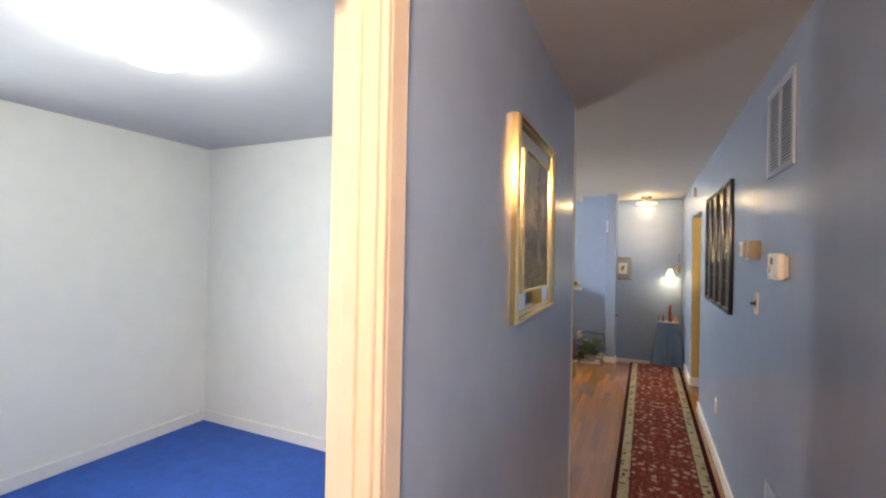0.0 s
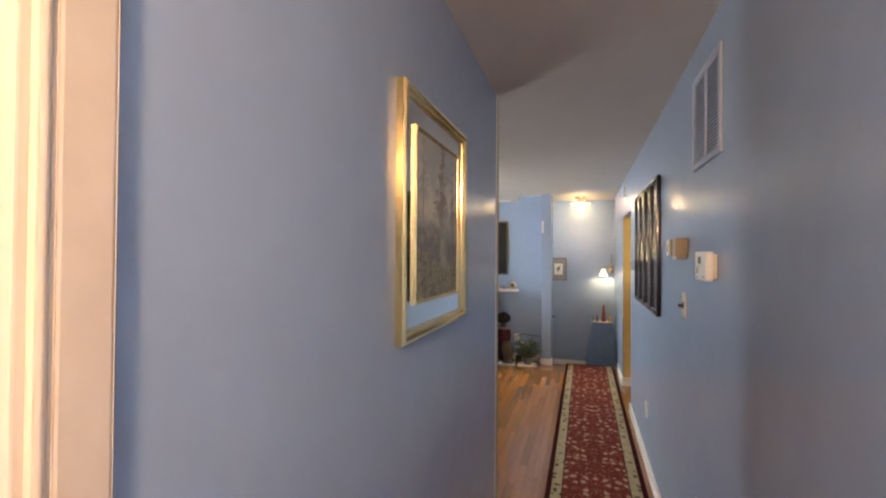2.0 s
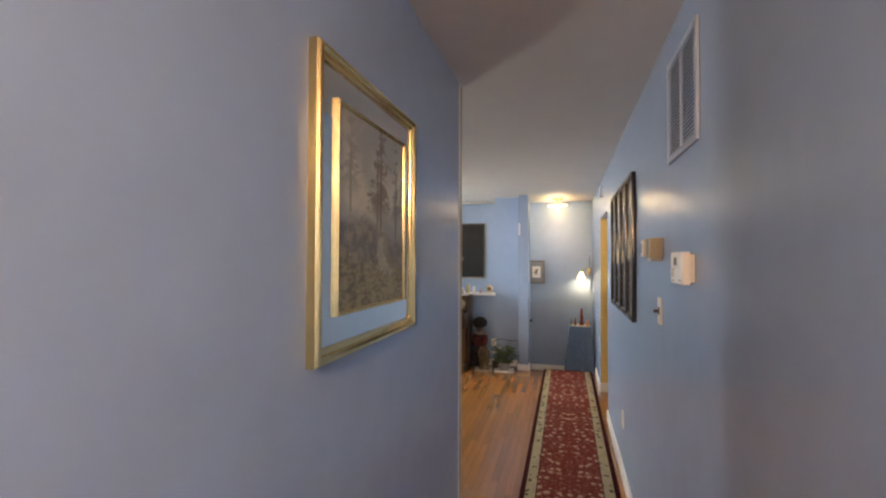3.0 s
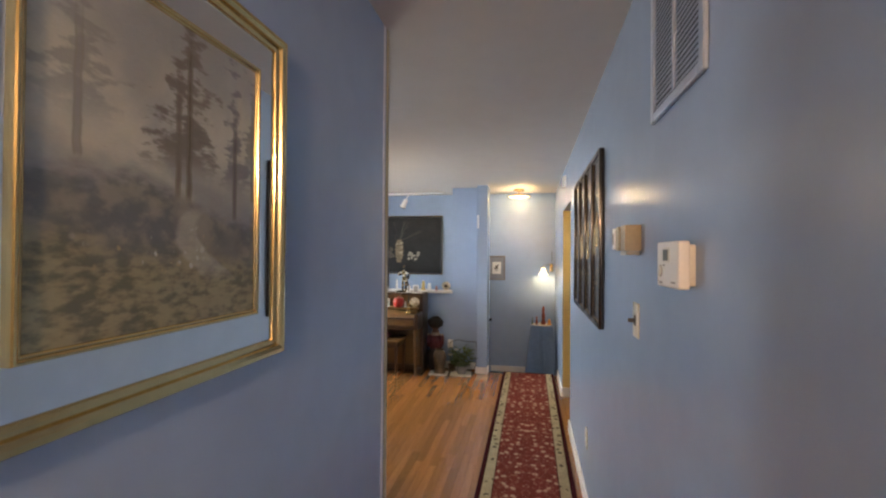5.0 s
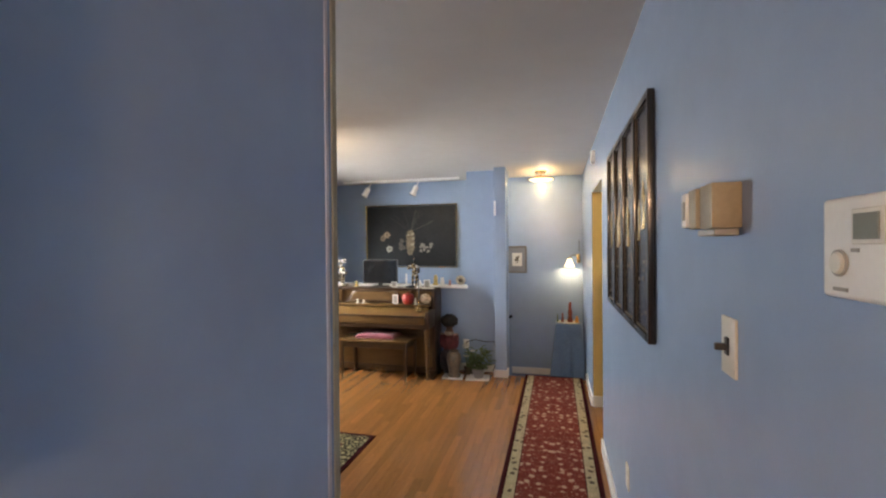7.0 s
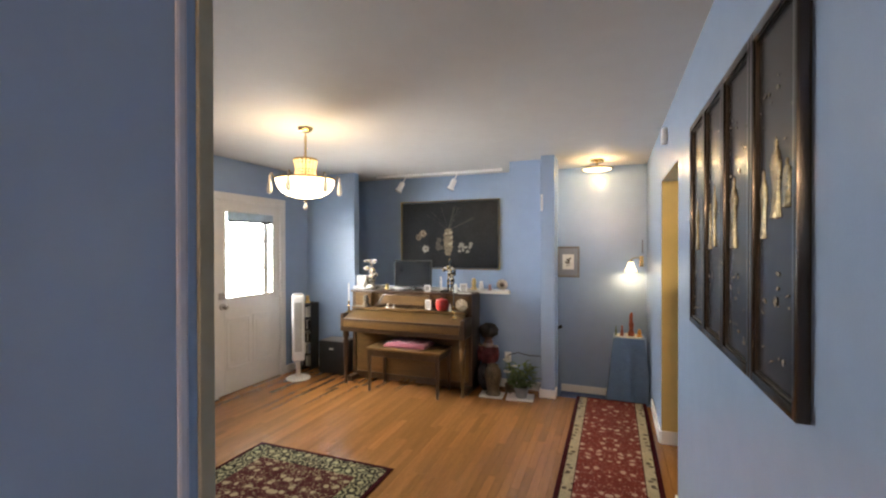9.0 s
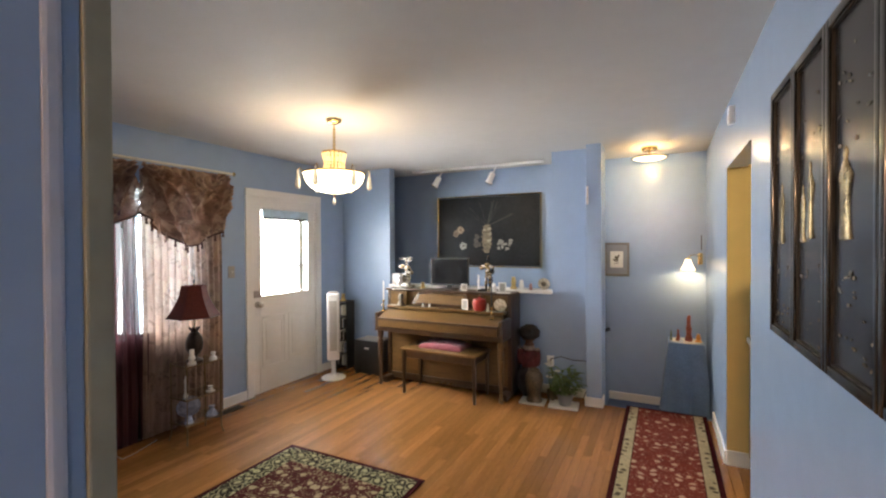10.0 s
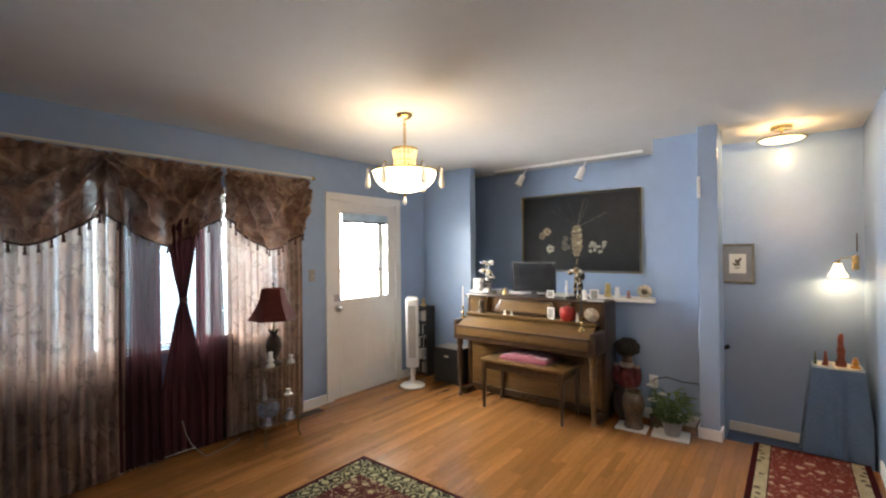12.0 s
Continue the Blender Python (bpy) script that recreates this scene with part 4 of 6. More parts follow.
curtain("full-length taupe floral sheer curtain", TAUPE, 3.02, 3.84, 0.012, 2.14, XC, 13, 0.021, seed=1)
curtain("wine red sheer curtain hanging straight", WINE, 3.80, 4.06, 0.03, 2.14, XC - 0.012, 4, 0.014, seed=2, flare=0.1)
tied = curtain("dense wine red curtain tied in at its middle", WINED, 4.04, 4.36, 0.05, 2.14, XC + 0.015, 5, 0.016, seed=3, width=lambda v: 0.13 + 0.87 * min(1.0, abs(v - 0.465) / (0.40 if v < 0.465 else 0.34)) ** 0.85)
tie = part("tie_band", lathe([(0.026, -0.02), (0.03, -0.01), (0.03, 0.01), (0.026, 0.02)], 16, squash=(0.9, 1.0)), FRINGE, tied, "brown tie band")
tie.matrix_basis = Matrix.Translation((XC + 0.028, 4.2, 1.17))
curtain("wine red sheer curtain hanging straight", WINE, 4.31, 4.50, 0.02, 2.14, XC - 0.010, 3, 0.014, seed=4, flare=0.25)
curtain("full-length taupe floral sheer curtain", TAUPE, 4.53, 5.22, 0.03, 2.14, XC, 12, 0.019, seed=5)
curtain("wine red sheer curtain hanging straight", WINE, 4.44, 4.64, 0.03, 0.85, XC - 0.03, 3, 0.012, seed=9)

rod = thing("curtain_rod", "slim cream curtain rod with brass finials over the window", "curtain rod", (XC + 0.045, 4.15, 2.205))
part("rod", tube([(0, -1.22, 0), (0, 1.17, 0)], 0.011), IVORY, rod)
for y in (-1.225, 1.175):
    f = part("finial", lathe([(0.0, -0.02), (0.014, -0.012), (0.017, 0.0), (0.012, 0.014), (0.0, 0.022)], 14), BRASS, rod)
    f.location = (0, y, 0)
for y in (-1.1, 1.13):
    part("bracket", boxes((-0.147, 0.006, y - 0.006, y + 0.006, -0.006, 0.006), (-0.147, -0.141, y - 0.015, y + 0.015, -0.03, 0.03), bevel=0.002), BRASS, rod)

tassel = mesh_of("tassel", lathe([(0.0, -0.052), (0.011, -0.05), (0.009, -0.03), (0.005, -0.022), (0.008, -0.014), (0.007, -0.006), (0.002, 0.0), (0.002, 0.008)], 9), FRINGE, 60)


def swag(y0, y1, seed, lift=(0.0, 0.0)):
    """A draped scarf valance: curved folds and a tasselled hem."""
    s = thing("valance", "draped taupe floral valance with brown tassel fringe", "valance", (0, 0, 0), "valance swags")
    bm, nu, nv = bmesh.new(), 110, 60

    def hem(u):
        return 1.80 + 0.02 * noise.noise(Vector((seed, u * 3, 0))) - 0.225 * (1 - abs(2 * u - 1) ** 1.5) + lift[0] * (1 - u) + lift[1] * u

    def at(u, v):
        # folds fan out from the two gathered upper corners and meet in the middle
        arch = 1 - (2 * u - 1) ** 2
        t1 = math.atan2(v * 0.62 + 0.02, u + 0.05) + 0.10 * noise.noise(Vector((u * 4, v * 4, seed)))
        t2 = math.atan2(v * 0.62 + 0.02, 1.05 - u) + 0.10 * noise.noise(Vector((u * 4, v * 4, seed + 7)))
        w1 = max(0.0, 1 - 1.25 * u) ** 0.6
        w2 = max(0.0, 1.25 * u - 0.25) ** 0.6
        fold = w1 * (1 - 2 * abs(math.sin(8.5 * t1 + seed)) ** 0.8) + w2 * (1 - 2 * abs(math.sin(8.5 * t2 + 1.7 * seed)) ** 0.8) + 0.22 * noise.noise(Vector((u * 24, v * 10, seed + 9))) + 0.5 * noise.noise(Vector((u * 7, v * 6, seed + 3)))
        x = XC + 0.06 + 0.055 * math.sin(math.pi * min(1, v * 1.1)) * (0.4 + 0.6 * arch) + 0.072 * fold * min(1, 0.25 + 2 * v) + 0.010 * math.sin(2 * math.pi * 11 * u + seed) * (1 - v)
        z = 2.185 + 0.004 * math.sin(2 * math.pi * 9 * u + seed) * (1 - v) + (hem(u) - 2.185) * v
        return Vector((x, y0 + (y1 - y0) * u, z))
    grid = [[bm.verts.new(at(i / nu, j / nv)) for i in range(nu + 1)] for j in range(nv + 1)]
    for a, b in zip(grid, grid[1:]):
        for i in range(nu):
            bm.faces.new((a[i], a[i + 1], b[i + 1], b[i]))
    part("cloth", bm, TAUPEV, s, smooth=180)
    part("braid", tube([at(i / 40, 1.0) + Vector((0.004, 0, 0)) for i in range(41)], 0.008, 6), FRINGE, s, "brown braided edging")
    for i in range(13):
        o = new("tassel", tassel)
        o.parent = s
        o.location = at((i + 0.5) / 13, 1.0) + Vector((0.006, 0, -0.008))
    return s


swag(4.51, 5.27, 1.0, (0.0, -0.06))
swag(3.70, 4.465, 2.0)
swag(2.93, 3.735, 3.0)
wand = thing("pull_cord", "pale drawing cord hanging beside the curtain", "cord", (XW + 0.03, 5.25, 0.75))
part("cord", tube([(0, 0, 0.04), (0.002, 0.001, 0.5), (0, 0, 1.38)], 0.0035, 6), PLASTIC, wand)
part("cord_end", lathe([(0.0, 0), (0.009, 0.006), (0.007, 0.03), (0.002, 0.045)], 10), PLASTIC, wand)
ec = thing("power_cable", "white cable curling on the floor below the window", "cable")
part("wire", tube([(-3.36, 4.16, 0.30), (-3.35, 4.18, 0.2), (-3.34, 4.21, 0.12), (-3.32, 4.26, 0.05), (-3.30, 4.30, 0.008), (-3.32, 4.40, 0.006), (-3.4, 4.6, 0.006)], 0.003, 6), GREY, ec)

# ---------------------------------------------------------------- étagère, lamp and its trinkets
DIMB = mat("dim_bronze", (0.22, 0.15, 0.07), 0.4, 0.8, vary=0.2, scale=20.0)
et = thing("etagere", "slender glass three-tier stand with gilt metal legs", "stand", (-3.20, 4.80, 0.0))
for sx, sy in ((-1, -1), (1, -1), (1, 1), (-1, 1)):
    part("leg", tube([(sx * 0.115, sy * 0.155, 0.0), (sx * 0.100, sy * 0.145, 0.05), (sx * 0.100, sy * 0.145, 0.62)], 0.006, 8), DIMB, et)
for z in (0.145, 0.345, 0.60):
    part("shelf", boxes((-0.108, 0.108, -0.152, 0.152, z - 0.004, z + 0.004), bevel=0.001), GLASS, et, "clear glass shelf")
    part("rim", boxes((-0.112, -0.106, -0.155, 0.155, z - 0.0045, z + 0.0045), (0.106, 0.112, -0.155, 0.155, z - 0.0045, z + 0.0045), (-0.106, 0.106, -0.156, -0.150, z - 0.0045, z + 0.0045), (-0.106, 0.106, 0.150, 0.156, z - 0.0045, z + 0.0045)), DIMB, et)

lm = thing("table_lamp", "dark pineapple table lamp with a dark red six-sided shade", "lamp", (-3.22, 4.80, 0.604))
part("base", lathe([(0.0, 0.0), (0.062, 0.0), (0.064, 0.012), (0.045, 0.022), (0.026, 0.034), (0.024, 0.05), (0.042, 0.066), (0.062, 0.105), (0.066, 0.15), (0.056, 0.20), (0.036, 0.232), (0.028, 0.24), (0.0, 0.242)], 24), DARKB, lm)
bm = bmesh.new()
for k in range(9):
    a = 2 * math.pi * k / 9
    c, s = math.cos(a), math.sin(a)
    vs = [bm.verts.new(p) for p in ((0.02 * c - 0.014 * s, 0.02 * s + 0.014 * c, 0.238), (0.02 * c + 0.014 * s, 0.02 * s - 0.014 * c, 0.238), (0.05 * c, 0.05 * s, 0.285), (0.014 * c, 0.014 * s, 0.262))]
    bm.faces.new((vs[0], vs[1], vs[2]))
    bm.faces.new((vs[0], vs[2], vs[3]))
    bm.faces.new((vs[1], vs[3], vs[2]))
part("leaf_crown", bm, DARKB, lm)
part("stem", tube([(0, 0, 0.24), (0, 0, 0.635)], 0.006, 8), BRASS, lm)
bm = bmesh.new()
rows = []
def six_sided(r, k):
    """A point of a hexagon of outer radius r, k of 48 steps round."""
    a = 2 * math.pi * k / 48
    q = r * math.cos(math.pi / 6) / math.cos((a % (math.pi / 3)) - math.pi / 6)
    return q * math.cos(a), q * math.sin(a)


for r, z in ((0.195, 0.365), (0.172, 0.40), (0.138, 0.46), (0.108, 0.53), (0.090, 0.615)):
    rows.append([bm.verts.new((*six_sided(r, k), z)) for k in range(48)])
for a, b in zip(rows, rows[1:]):
    for k in range(48):
        bm.faces.new((a[k], a[(k + 1) % 48], b[(k + 1) % 48], b[k]))
part("shade", bm, SHADE, lm, "dark red flared six-sided shade", smooth=25)
part("shade_rim", tube([(*six_sided(0.196, k), 0.365) for k in range(49)], 0.004, 6), FRINGE, lm)
part("finial", lathe([(0.0, 0.67), (0.008, 0.66), (0.010, 0.65), (0.005, 0.64), (0.008, 0.632)][::-1], 12), DARKB, lm)


def plain_figure(name, label, place, height, material, seed, cat="figurine", wide=0.3):
    """A small ornament as one plain uneven turned body."""
    rr = random.Random(seed)
    prof, n = [(0.0, 0.0)], 9
    for k in range(n):
        f = k / (n - 1)
        w = wide * height * (1.0 if k < 2 else rr.uniform(0.5, 1.0) * (1 - 0.35 * f))
        prof.append((w / 2, f * height * 0.97))
    prof.append((0.0, height))
    bm = lathe(prof, 14)
    for v in bm.verts:
        v.co += Vector((1, 1, 0)) * 0.03 * height * noise.noise(v.co * (9 / height) * 0.5 + Vector((seed, 0, 0))) * (v.co.z / height)
    ob = part(name, bm, material, None, smooth=60)
    tagged(ob, label, cat)
    ob.matrix_world = Matrix.Translation(place)
    return ob


plain_figure("figurine", "small white porcelain ornament on the glass stand", (-3.15, 4.73, 0.604), 0.12, PORC, 1, wide=0.55)
plain_figure("figurine", "small white dove ornament on the glass stand", (-3.13, 4.90, 0.604), 0.07, PORC, 2, wide=0.9)
plain_figure("figurine", "small white candle ornament on the glass stand", (-3.17, 4.69, 0.349), 0.17, PORC, 3, wide=0.2)
plain_figure("figurine", "low white porcelain dish ornament on the stand", (-3.14, 4.88, 0.349), 0.045, PORC, 4, wide=1.6)
plain_figure("vase", "blue and white porcelain jar on the lowest shelf", (-3.15, 4.70, 0.149), 0.06, DELFT, 5, "vase", 1.2)
plain_figure("vase", "blue and white porcelain bowl on the lowest shelf", (-3.14, 4.89, 0.149), 0.085, DELFT, 6, "vase", 1.1)


PLATEM = mat("cream_painted_china", (0.52, 0.46, 0.36), 0.25, vary=0.6, scale=30.0, coat=0.3)


def plate(label, place, radius, material, lean=-76, turn=0.0, name="plate"):
    ob = tagged(part(name, lathe([(0.0, 0.0), (radius * 0.6, 0.001), (radius * 0.7, 0.006), (radius, 0.014), (radius, 0.018), (radius * 0.68, 0.010), (radius * 0.58, 0.005), (0.0, 0.004)], 28), material), label, "plate")
    ob.matrix_world = Matrix.Translation(place) @ pose(0, 0, 0, 0, 0, turn) @ pose(0, 0, radius * 0.97, -lean, 0, 0)
    return ob


plate("white decorated plate leaning on the glass stand", (-3.24, 4.76, 0.149), 0.088, DELFT, 80, 62)
reg = thing("floor_register", "dark slotted floor register by the window wall", "vent", (-3.44, 5.26, 0.0))
part("frame", boxes((-0.05, 0.05, -0.155, -0.14, 0, 0.006), (-0.05, 0.05, 0.14, 0.155, 0, 0.006), (-0.05, -0.038, -0.14, 0.14, 0, 0.006), (0.038, 0.05, -0.14, 0.14, 0, 0.006), bevel=0.001), DARKREG, reg)
part("well", boxes((-0.038, 0.038, -0.14, 0.14, 0.0, 0.001)), DARKSLOT, reg)
for k in range(14):
    part("slat", boxes((-0.038, 0.038, -0.132 + k * 0.0195, -0.122 + k * 0.0195, 0.001, 0.005)), DARKREG, reg)

# ---------------------------------------------------------------- chandelier
cd = thing("chandelier", "brass pendant with a lit frosted bowl and crystal drops", "chandelier", (-2.03, 5.12, 0.0))
part("canopy", lathe([(0.0, H - 0.035), (0.03, H - 0.034), (0.05, H - 0.022), (0.058, H - 0.008), (0.06, H)], 24), BRASS, cd)
part("stem", tube([(0, 0, H - 0.03), (0, 0, 2.10)], 0.006, 10), BRASS, cd)
for k in range(6):
    ring = part("link", tube([(0.012 * math.cos(a), 0, 2.26 + 0.03 * k + 0.014 * math.sin(a)) for a in [2 * math.pi * q / 12 for q in range(13)]], 0.0025, 6), BRASS, cd)
part("crown_ring", lathe([(0.080, 2.226), (0.090, 2.224), (0.094, 2.232), (0.090, 2.242), (0.080, 2.240), (0.080, 2.226)], 24), BRASS, cd)
part("waist_ring", lathe([(0.068, 2.150), (0.074, 2.150), (0.074, 2.158), (0.068, 2.158), (0.068, 2.150)], 24), BRASS, cd)
for k in range(18):
    a = 2 * math.pi * k / 18
    c, s = math.cos(a), math.sin(a)
    part("crystal_rod", tube([(0.084 * c, 0.084 * s, 2.228), (0.071 * c, 0.071 * s, 2.16), (0.080 * c, 0.080 * s, 2.10)], [0.010, 0.007, 0.011], 6), CROWN, cd, "amber crystal rod")
part("bowl", lathe([(0.0, 1.932), (0.07, 1.936), (0.13, 1.952), (0.175, 1.978), (0.205, 2.012), (0.218, 2.048), (0.222, 2.075), (0.216, 2.075), (0.211, 2.05), (0.198, 2.016), (0.169, 1.984), (0.125, 1.959), (0.068, 1.944), (0.0, 1.940)], 40), BOWLG, cd, "frosted glowing glass bowl").visible_shadow = False
part("rim", lathe([(0.220, 2.07), (0.230, 2.072), (0.230, 2.082), (0.220, 2.083), (0.220, 2.07)], 40), BRASS, cd)
part("arm_plate", lathe([(0.08, 2.095), (0.09, 2.095), (0.095, 2.10), (0.09, 2.106), (0.08, 2.106), (0.08, 2.095)], 24), BRASS, cd)
for k in range(3):
    a = 2 * math.pi * k / 3 + 0.3
    part("spoke", tube([(0.0, 0.0, 2.102), (0.08 * math.cos(a), 0.08 * math.sin(a), 2.10), (0.223 * math.cos(a), 0.223 * math.sin(a), 2.085)], 0.004, 6), BRASS, cd)
for k in range(6):
    a = 2 * math.pi * k / 6 + 0.72
    c, s = math.cos(a), math.sin(a)
    arm = part("drop_arm", tube([(0.225 * c, 0.225 * s, 2.077), (0.245 * c, 0.245 * s, 2.115), (0.262 * c, 0.262 * s, 2.10)], 0.0035, 6), BRASS, cd)
    d = part("drop", lathe([(0.0, -0.142), (0.016, -0.132), (0.021, -0.112), (0.013, -0.05), (0.006, -0.015), (0.010, -0.006), (0.0, 0.004)], 8), CRYSTAL, arm, "faceted crystal drop")
    d.location = (0.262 * c, 0.262 * s, 2.098)
d = part("drop", lathe([(0.0, -0.05), (0.014, -0.035), (0.018, -0.024), (0.010, -0.005), (0.003, 0.01), (0.0, 0.012)], 8), CRYSTAL, cd)
d.location = (0, 0, 1.888)
part("bowl_finial", lathe([(0.0, 1.896), (0.006, 1.90), (0.012, 1.915), (0.016, 1.926), (0.0, 1.93)], 14), BRASS, cd)
lamp("chandelier_bulb", "POINT", (-2.03, 5.12, 2.03), 3.1, (1.0, 0.64, 0.29), 0.09)

# ---------------------------------------------------------------- landing: ceiling light, sconce, table
cl = thing("ceiling_light", "lit flush glass ceiling light with brass rim", "ceiling light", (0.06, 7.30, 0.0))
part("pan", lathe([(0.0, H - 0.03), (0.07, H - 0.03), (0.075, H - 0.02), (0.075, H)], 24), BRASS, cl)
part("stem", tube([(0, 0, H - 0.02), (0, 0, 2.37)], 0.008, 8), BRASS, cl)
part("rim", lathe([(0.150, 2.376), (0.168, 2.378), (0.170, 2.386), (0.152, 2.388)], 36), GOLD, cl)
part("glass", lathe([(0.0, 2.352), (0.06, 2.354), (0.10, 2.360), (0.135, 2.370), (0.152, 2.380), (0.148, 2.381), (0.132, 2.373), (0.10, 2.364), (0.06, 2.358), (0.0, 2.356)], 36), DOME, cl, "bright shallow frosted glass dish").visible_shadow = False
for k in range(11):
    a = 2 * math.pi * k / 11
    part("prong", tube([(0.03 * math.cos(a), 0.03 * math.sin(a), 2.410), (0.158 * math.cos(a), 0.158 * math.sin(a), 2.386)], 0.008, 6), BRASS, cl)
lamp("ceiling_light_bulb", "POINT", (0.06, 7.30, 2.366), 12.5, (1.0, 0.66, 0.30), 0.014)

sc = thing("wall_sconce", "brass swing arm sconce with a lit bell glass shade", "sconce", (0.0, 0.0, 0.0))
part("back_plate", boxes((0.50, 0.545, YB - 0.014, YB, 1.32, 1.44), bevel=0.005, seg=2), BRASS, sc)
part("arm", tube([(0.522, YB - 0.012, 1.375), (0.52, YB - 0.06, 1.40), (0.48, YB - 0.12, 1.425), (0.43, YB - 0.15, 1.42), (0.405, YB - 0.15, 1.395)], 0.006, 8), BRASS, sc)
part("shade", lathe([(0.066, 1.268), (0.060, 1.285), (0.043, 1.315), (0.030, 1.35), (0.024, 1.378), (0.021, 1.378), (0.027, 1.35), (0.040, 1.315), (0.057, 1.286), (0.063, 1.268)], 28, (0.405, YB - 0.15, 0.0)), BELLG, sc, "glowing bell glass")
part("cap", lathe([(0.0, 1.40), (0.012, 1.398), (0.022, 1.385), (0.024, 1.372)][::-1], 16, (0.405, YB - 0.15, 0.0)), BRASS, sc)
part("cord_cover", boxes((0.528, 0.536, YB - 0.008, YB, 1.47, 1.62), bevel=0.002), DARKB, sc)
lamp("sconce_bulb", "POINT", (0.405, YB - 0.15, 1.288), 3.7, (1.0, 0.70, 0.36), 0.02)

tb = thing("side_table", "small square table hidden under a draped cloth", "table", (0.375, 7.36, LZ))
part("tabletop", boxes((-0.145, 0.145, -0.145, 0.145, 0.755, 0.78), bevel=0.006, seg=2), WALNUTD, tb)
for sx, sy in ((-1, -1), (1, -1), (1, 1), (-1, 1)):
    part("leg", tube([(sx * 0.12, sy * 0.12, 0.755), (sx * 0.13, sy * 0.13, 0.0)], [0.014, 0.011], 8), WALNUTD, tb)
tc = thing("tablecloth", "slate blue tablecloth hanging in pointed corner folds", "tablecloth", (0.375, 7.36, LZ))
bm = bmesh.new()
rows = []
for j in range(30):
    v = j / 29
    row = []
    for k in range(128):
        a = 2 * math.pi * k / 128
        square = 1 / max(abs(math.cos(a)), abs(math.sin(a)))
        corner = (square - 1) / 0.4142
        r = 0.152 * square ** 0.92 + v ** 0.9 * (0.010 + 0.085 * corner ** 2.2) + v * 0.016 * (math.sin(8 * a + 0.6 + v) + 0.5 * math.sin(13 * a + 2))
        drop = 0.70 + 0.075 * corner ** 1.5
        row.append(bm.verts.new((max(min(r * math.cos(a), 0.185), -0.30), r * math.sin(a), 0.787 - drop * v + 0.004 * math.sin(6 * a) * v)))
    rows.append(row)
for a, b in zip(rows, rows[1:]):
    for k in range(128):
        bm.faces.new((a[k], a[(k + 1) % 128], b[(k + 1) % 128], b[k]))
bm.faces.new(rows[0])
part("cloth", bm, CLOTHB, tc, smooth=60)
ly = tagged(part("doily", lathe([(0.0, 0.0), (0.12, 0.0), (0.138, 0.001), (0.139, 0.002), (0.12, 0.0035), (0.0, 0.004)], 40), LACE), "cream lace doily on the blue tablecloth", "doily")
ly.matrix_world = Matrix.Translation((0.375, 7.36, LZ + 0.788))
TZ = LZ + 0.793
plain_figure("statuette", "tall carved red wooden ornament on the table", (0.40, 7.34, TZ), 0.25, REDW, 11, wide=0.26)
plain_figure("statuette", "small carved brown wooden ornament on the table", (0.31, 7.32, TZ), 0.11, REDW, 12, wide=0.4)
plain_figure("bottle", "small green glass bottle on the lace doily", (0.25, 7.33, TZ), 0.10, STEM, 13, "bottle", 0.22)
plain_figure("candle_holder", "amber glass candle holder on the table", (0.48, 7.33, TZ), 0.075, AMBER, 14, "candle", 0.8)
plain_figure("figurine", "low pale dish on the lace doily", (0.335, 7.25, TZ), 0.03, PORC, 15, wide=1.6)

bp = thing("bird_print", "small framed bird print with a grey mount", "picture", (-0.28, YB, 1.365), "", -90)
part("frame", moulding(0.130, 0.185, 0.022, 0.02), mat("weathered_pewter", (0.16, 0.15, 0.125), 0.5, 0.4, vary=0.25, scale=30.0), bp, "dull pewter frame", smooth=25)
part("mount", face_x(0.11, 0.165, 0.004), mat("grey_mount", (0.22, 0.23, 0.25), 0.7, vary=0.05), bp, "grey mount")
part("print", face_x(0.066, 0.090, 0.0068), mat("white_paper", (0.72, 0.70, 0.64), 0.8, vary=0.04, scale=20.0), bp, "white paper print")
dabs("bird_strokes", bp, pm("brown_bird_paint", (0.10, 0.08, 0.055)), [(0.0, 0.01, 0.018, 0.04, 0.5), (0.015, 0.03, 0.012, 0.03, -0.5), (-0.02, -0.01, 0.012, 0.03, 0.9), (0.0, -0.04, 0.03, 0.005, 0.2)], 0.0092)

tm = thing("wall_thermometer", "slim white thermometer strip on the wall end", "thermometer", (-0.462, 6.865, 2.0))
part("plate", boxes((-0.011, 0.011, -0.008, 0.0, -0.085, 0.085), bevel=0.003, seg=2), PLASTIC, tm)
part("tube", boxes((-0.002, 0.002, -0.0105, -0.008, -0.06, 0.06), bevel=0.0008), GREY, tm)

hr = thing("handrail", "dark handrail descending along the stairwell wall", "handrail")
part("rail", tube([(-0.345, YB - 0.07, 0.60), (-0.40, YB - 0.07, 0.575), (-2.6, YB - 0.07, -1.1)], 0.02, 12), BLACK, hr)
for x, z in ((-0.42, 0.56), (-2.2, -0.79)):
    part("bracket", tube([(x, YB - 0.07, z), (x, YB - 0.02, z - 0.05), (x, YB, z - 0.05)], 0.007, 8), BLACK, hr)

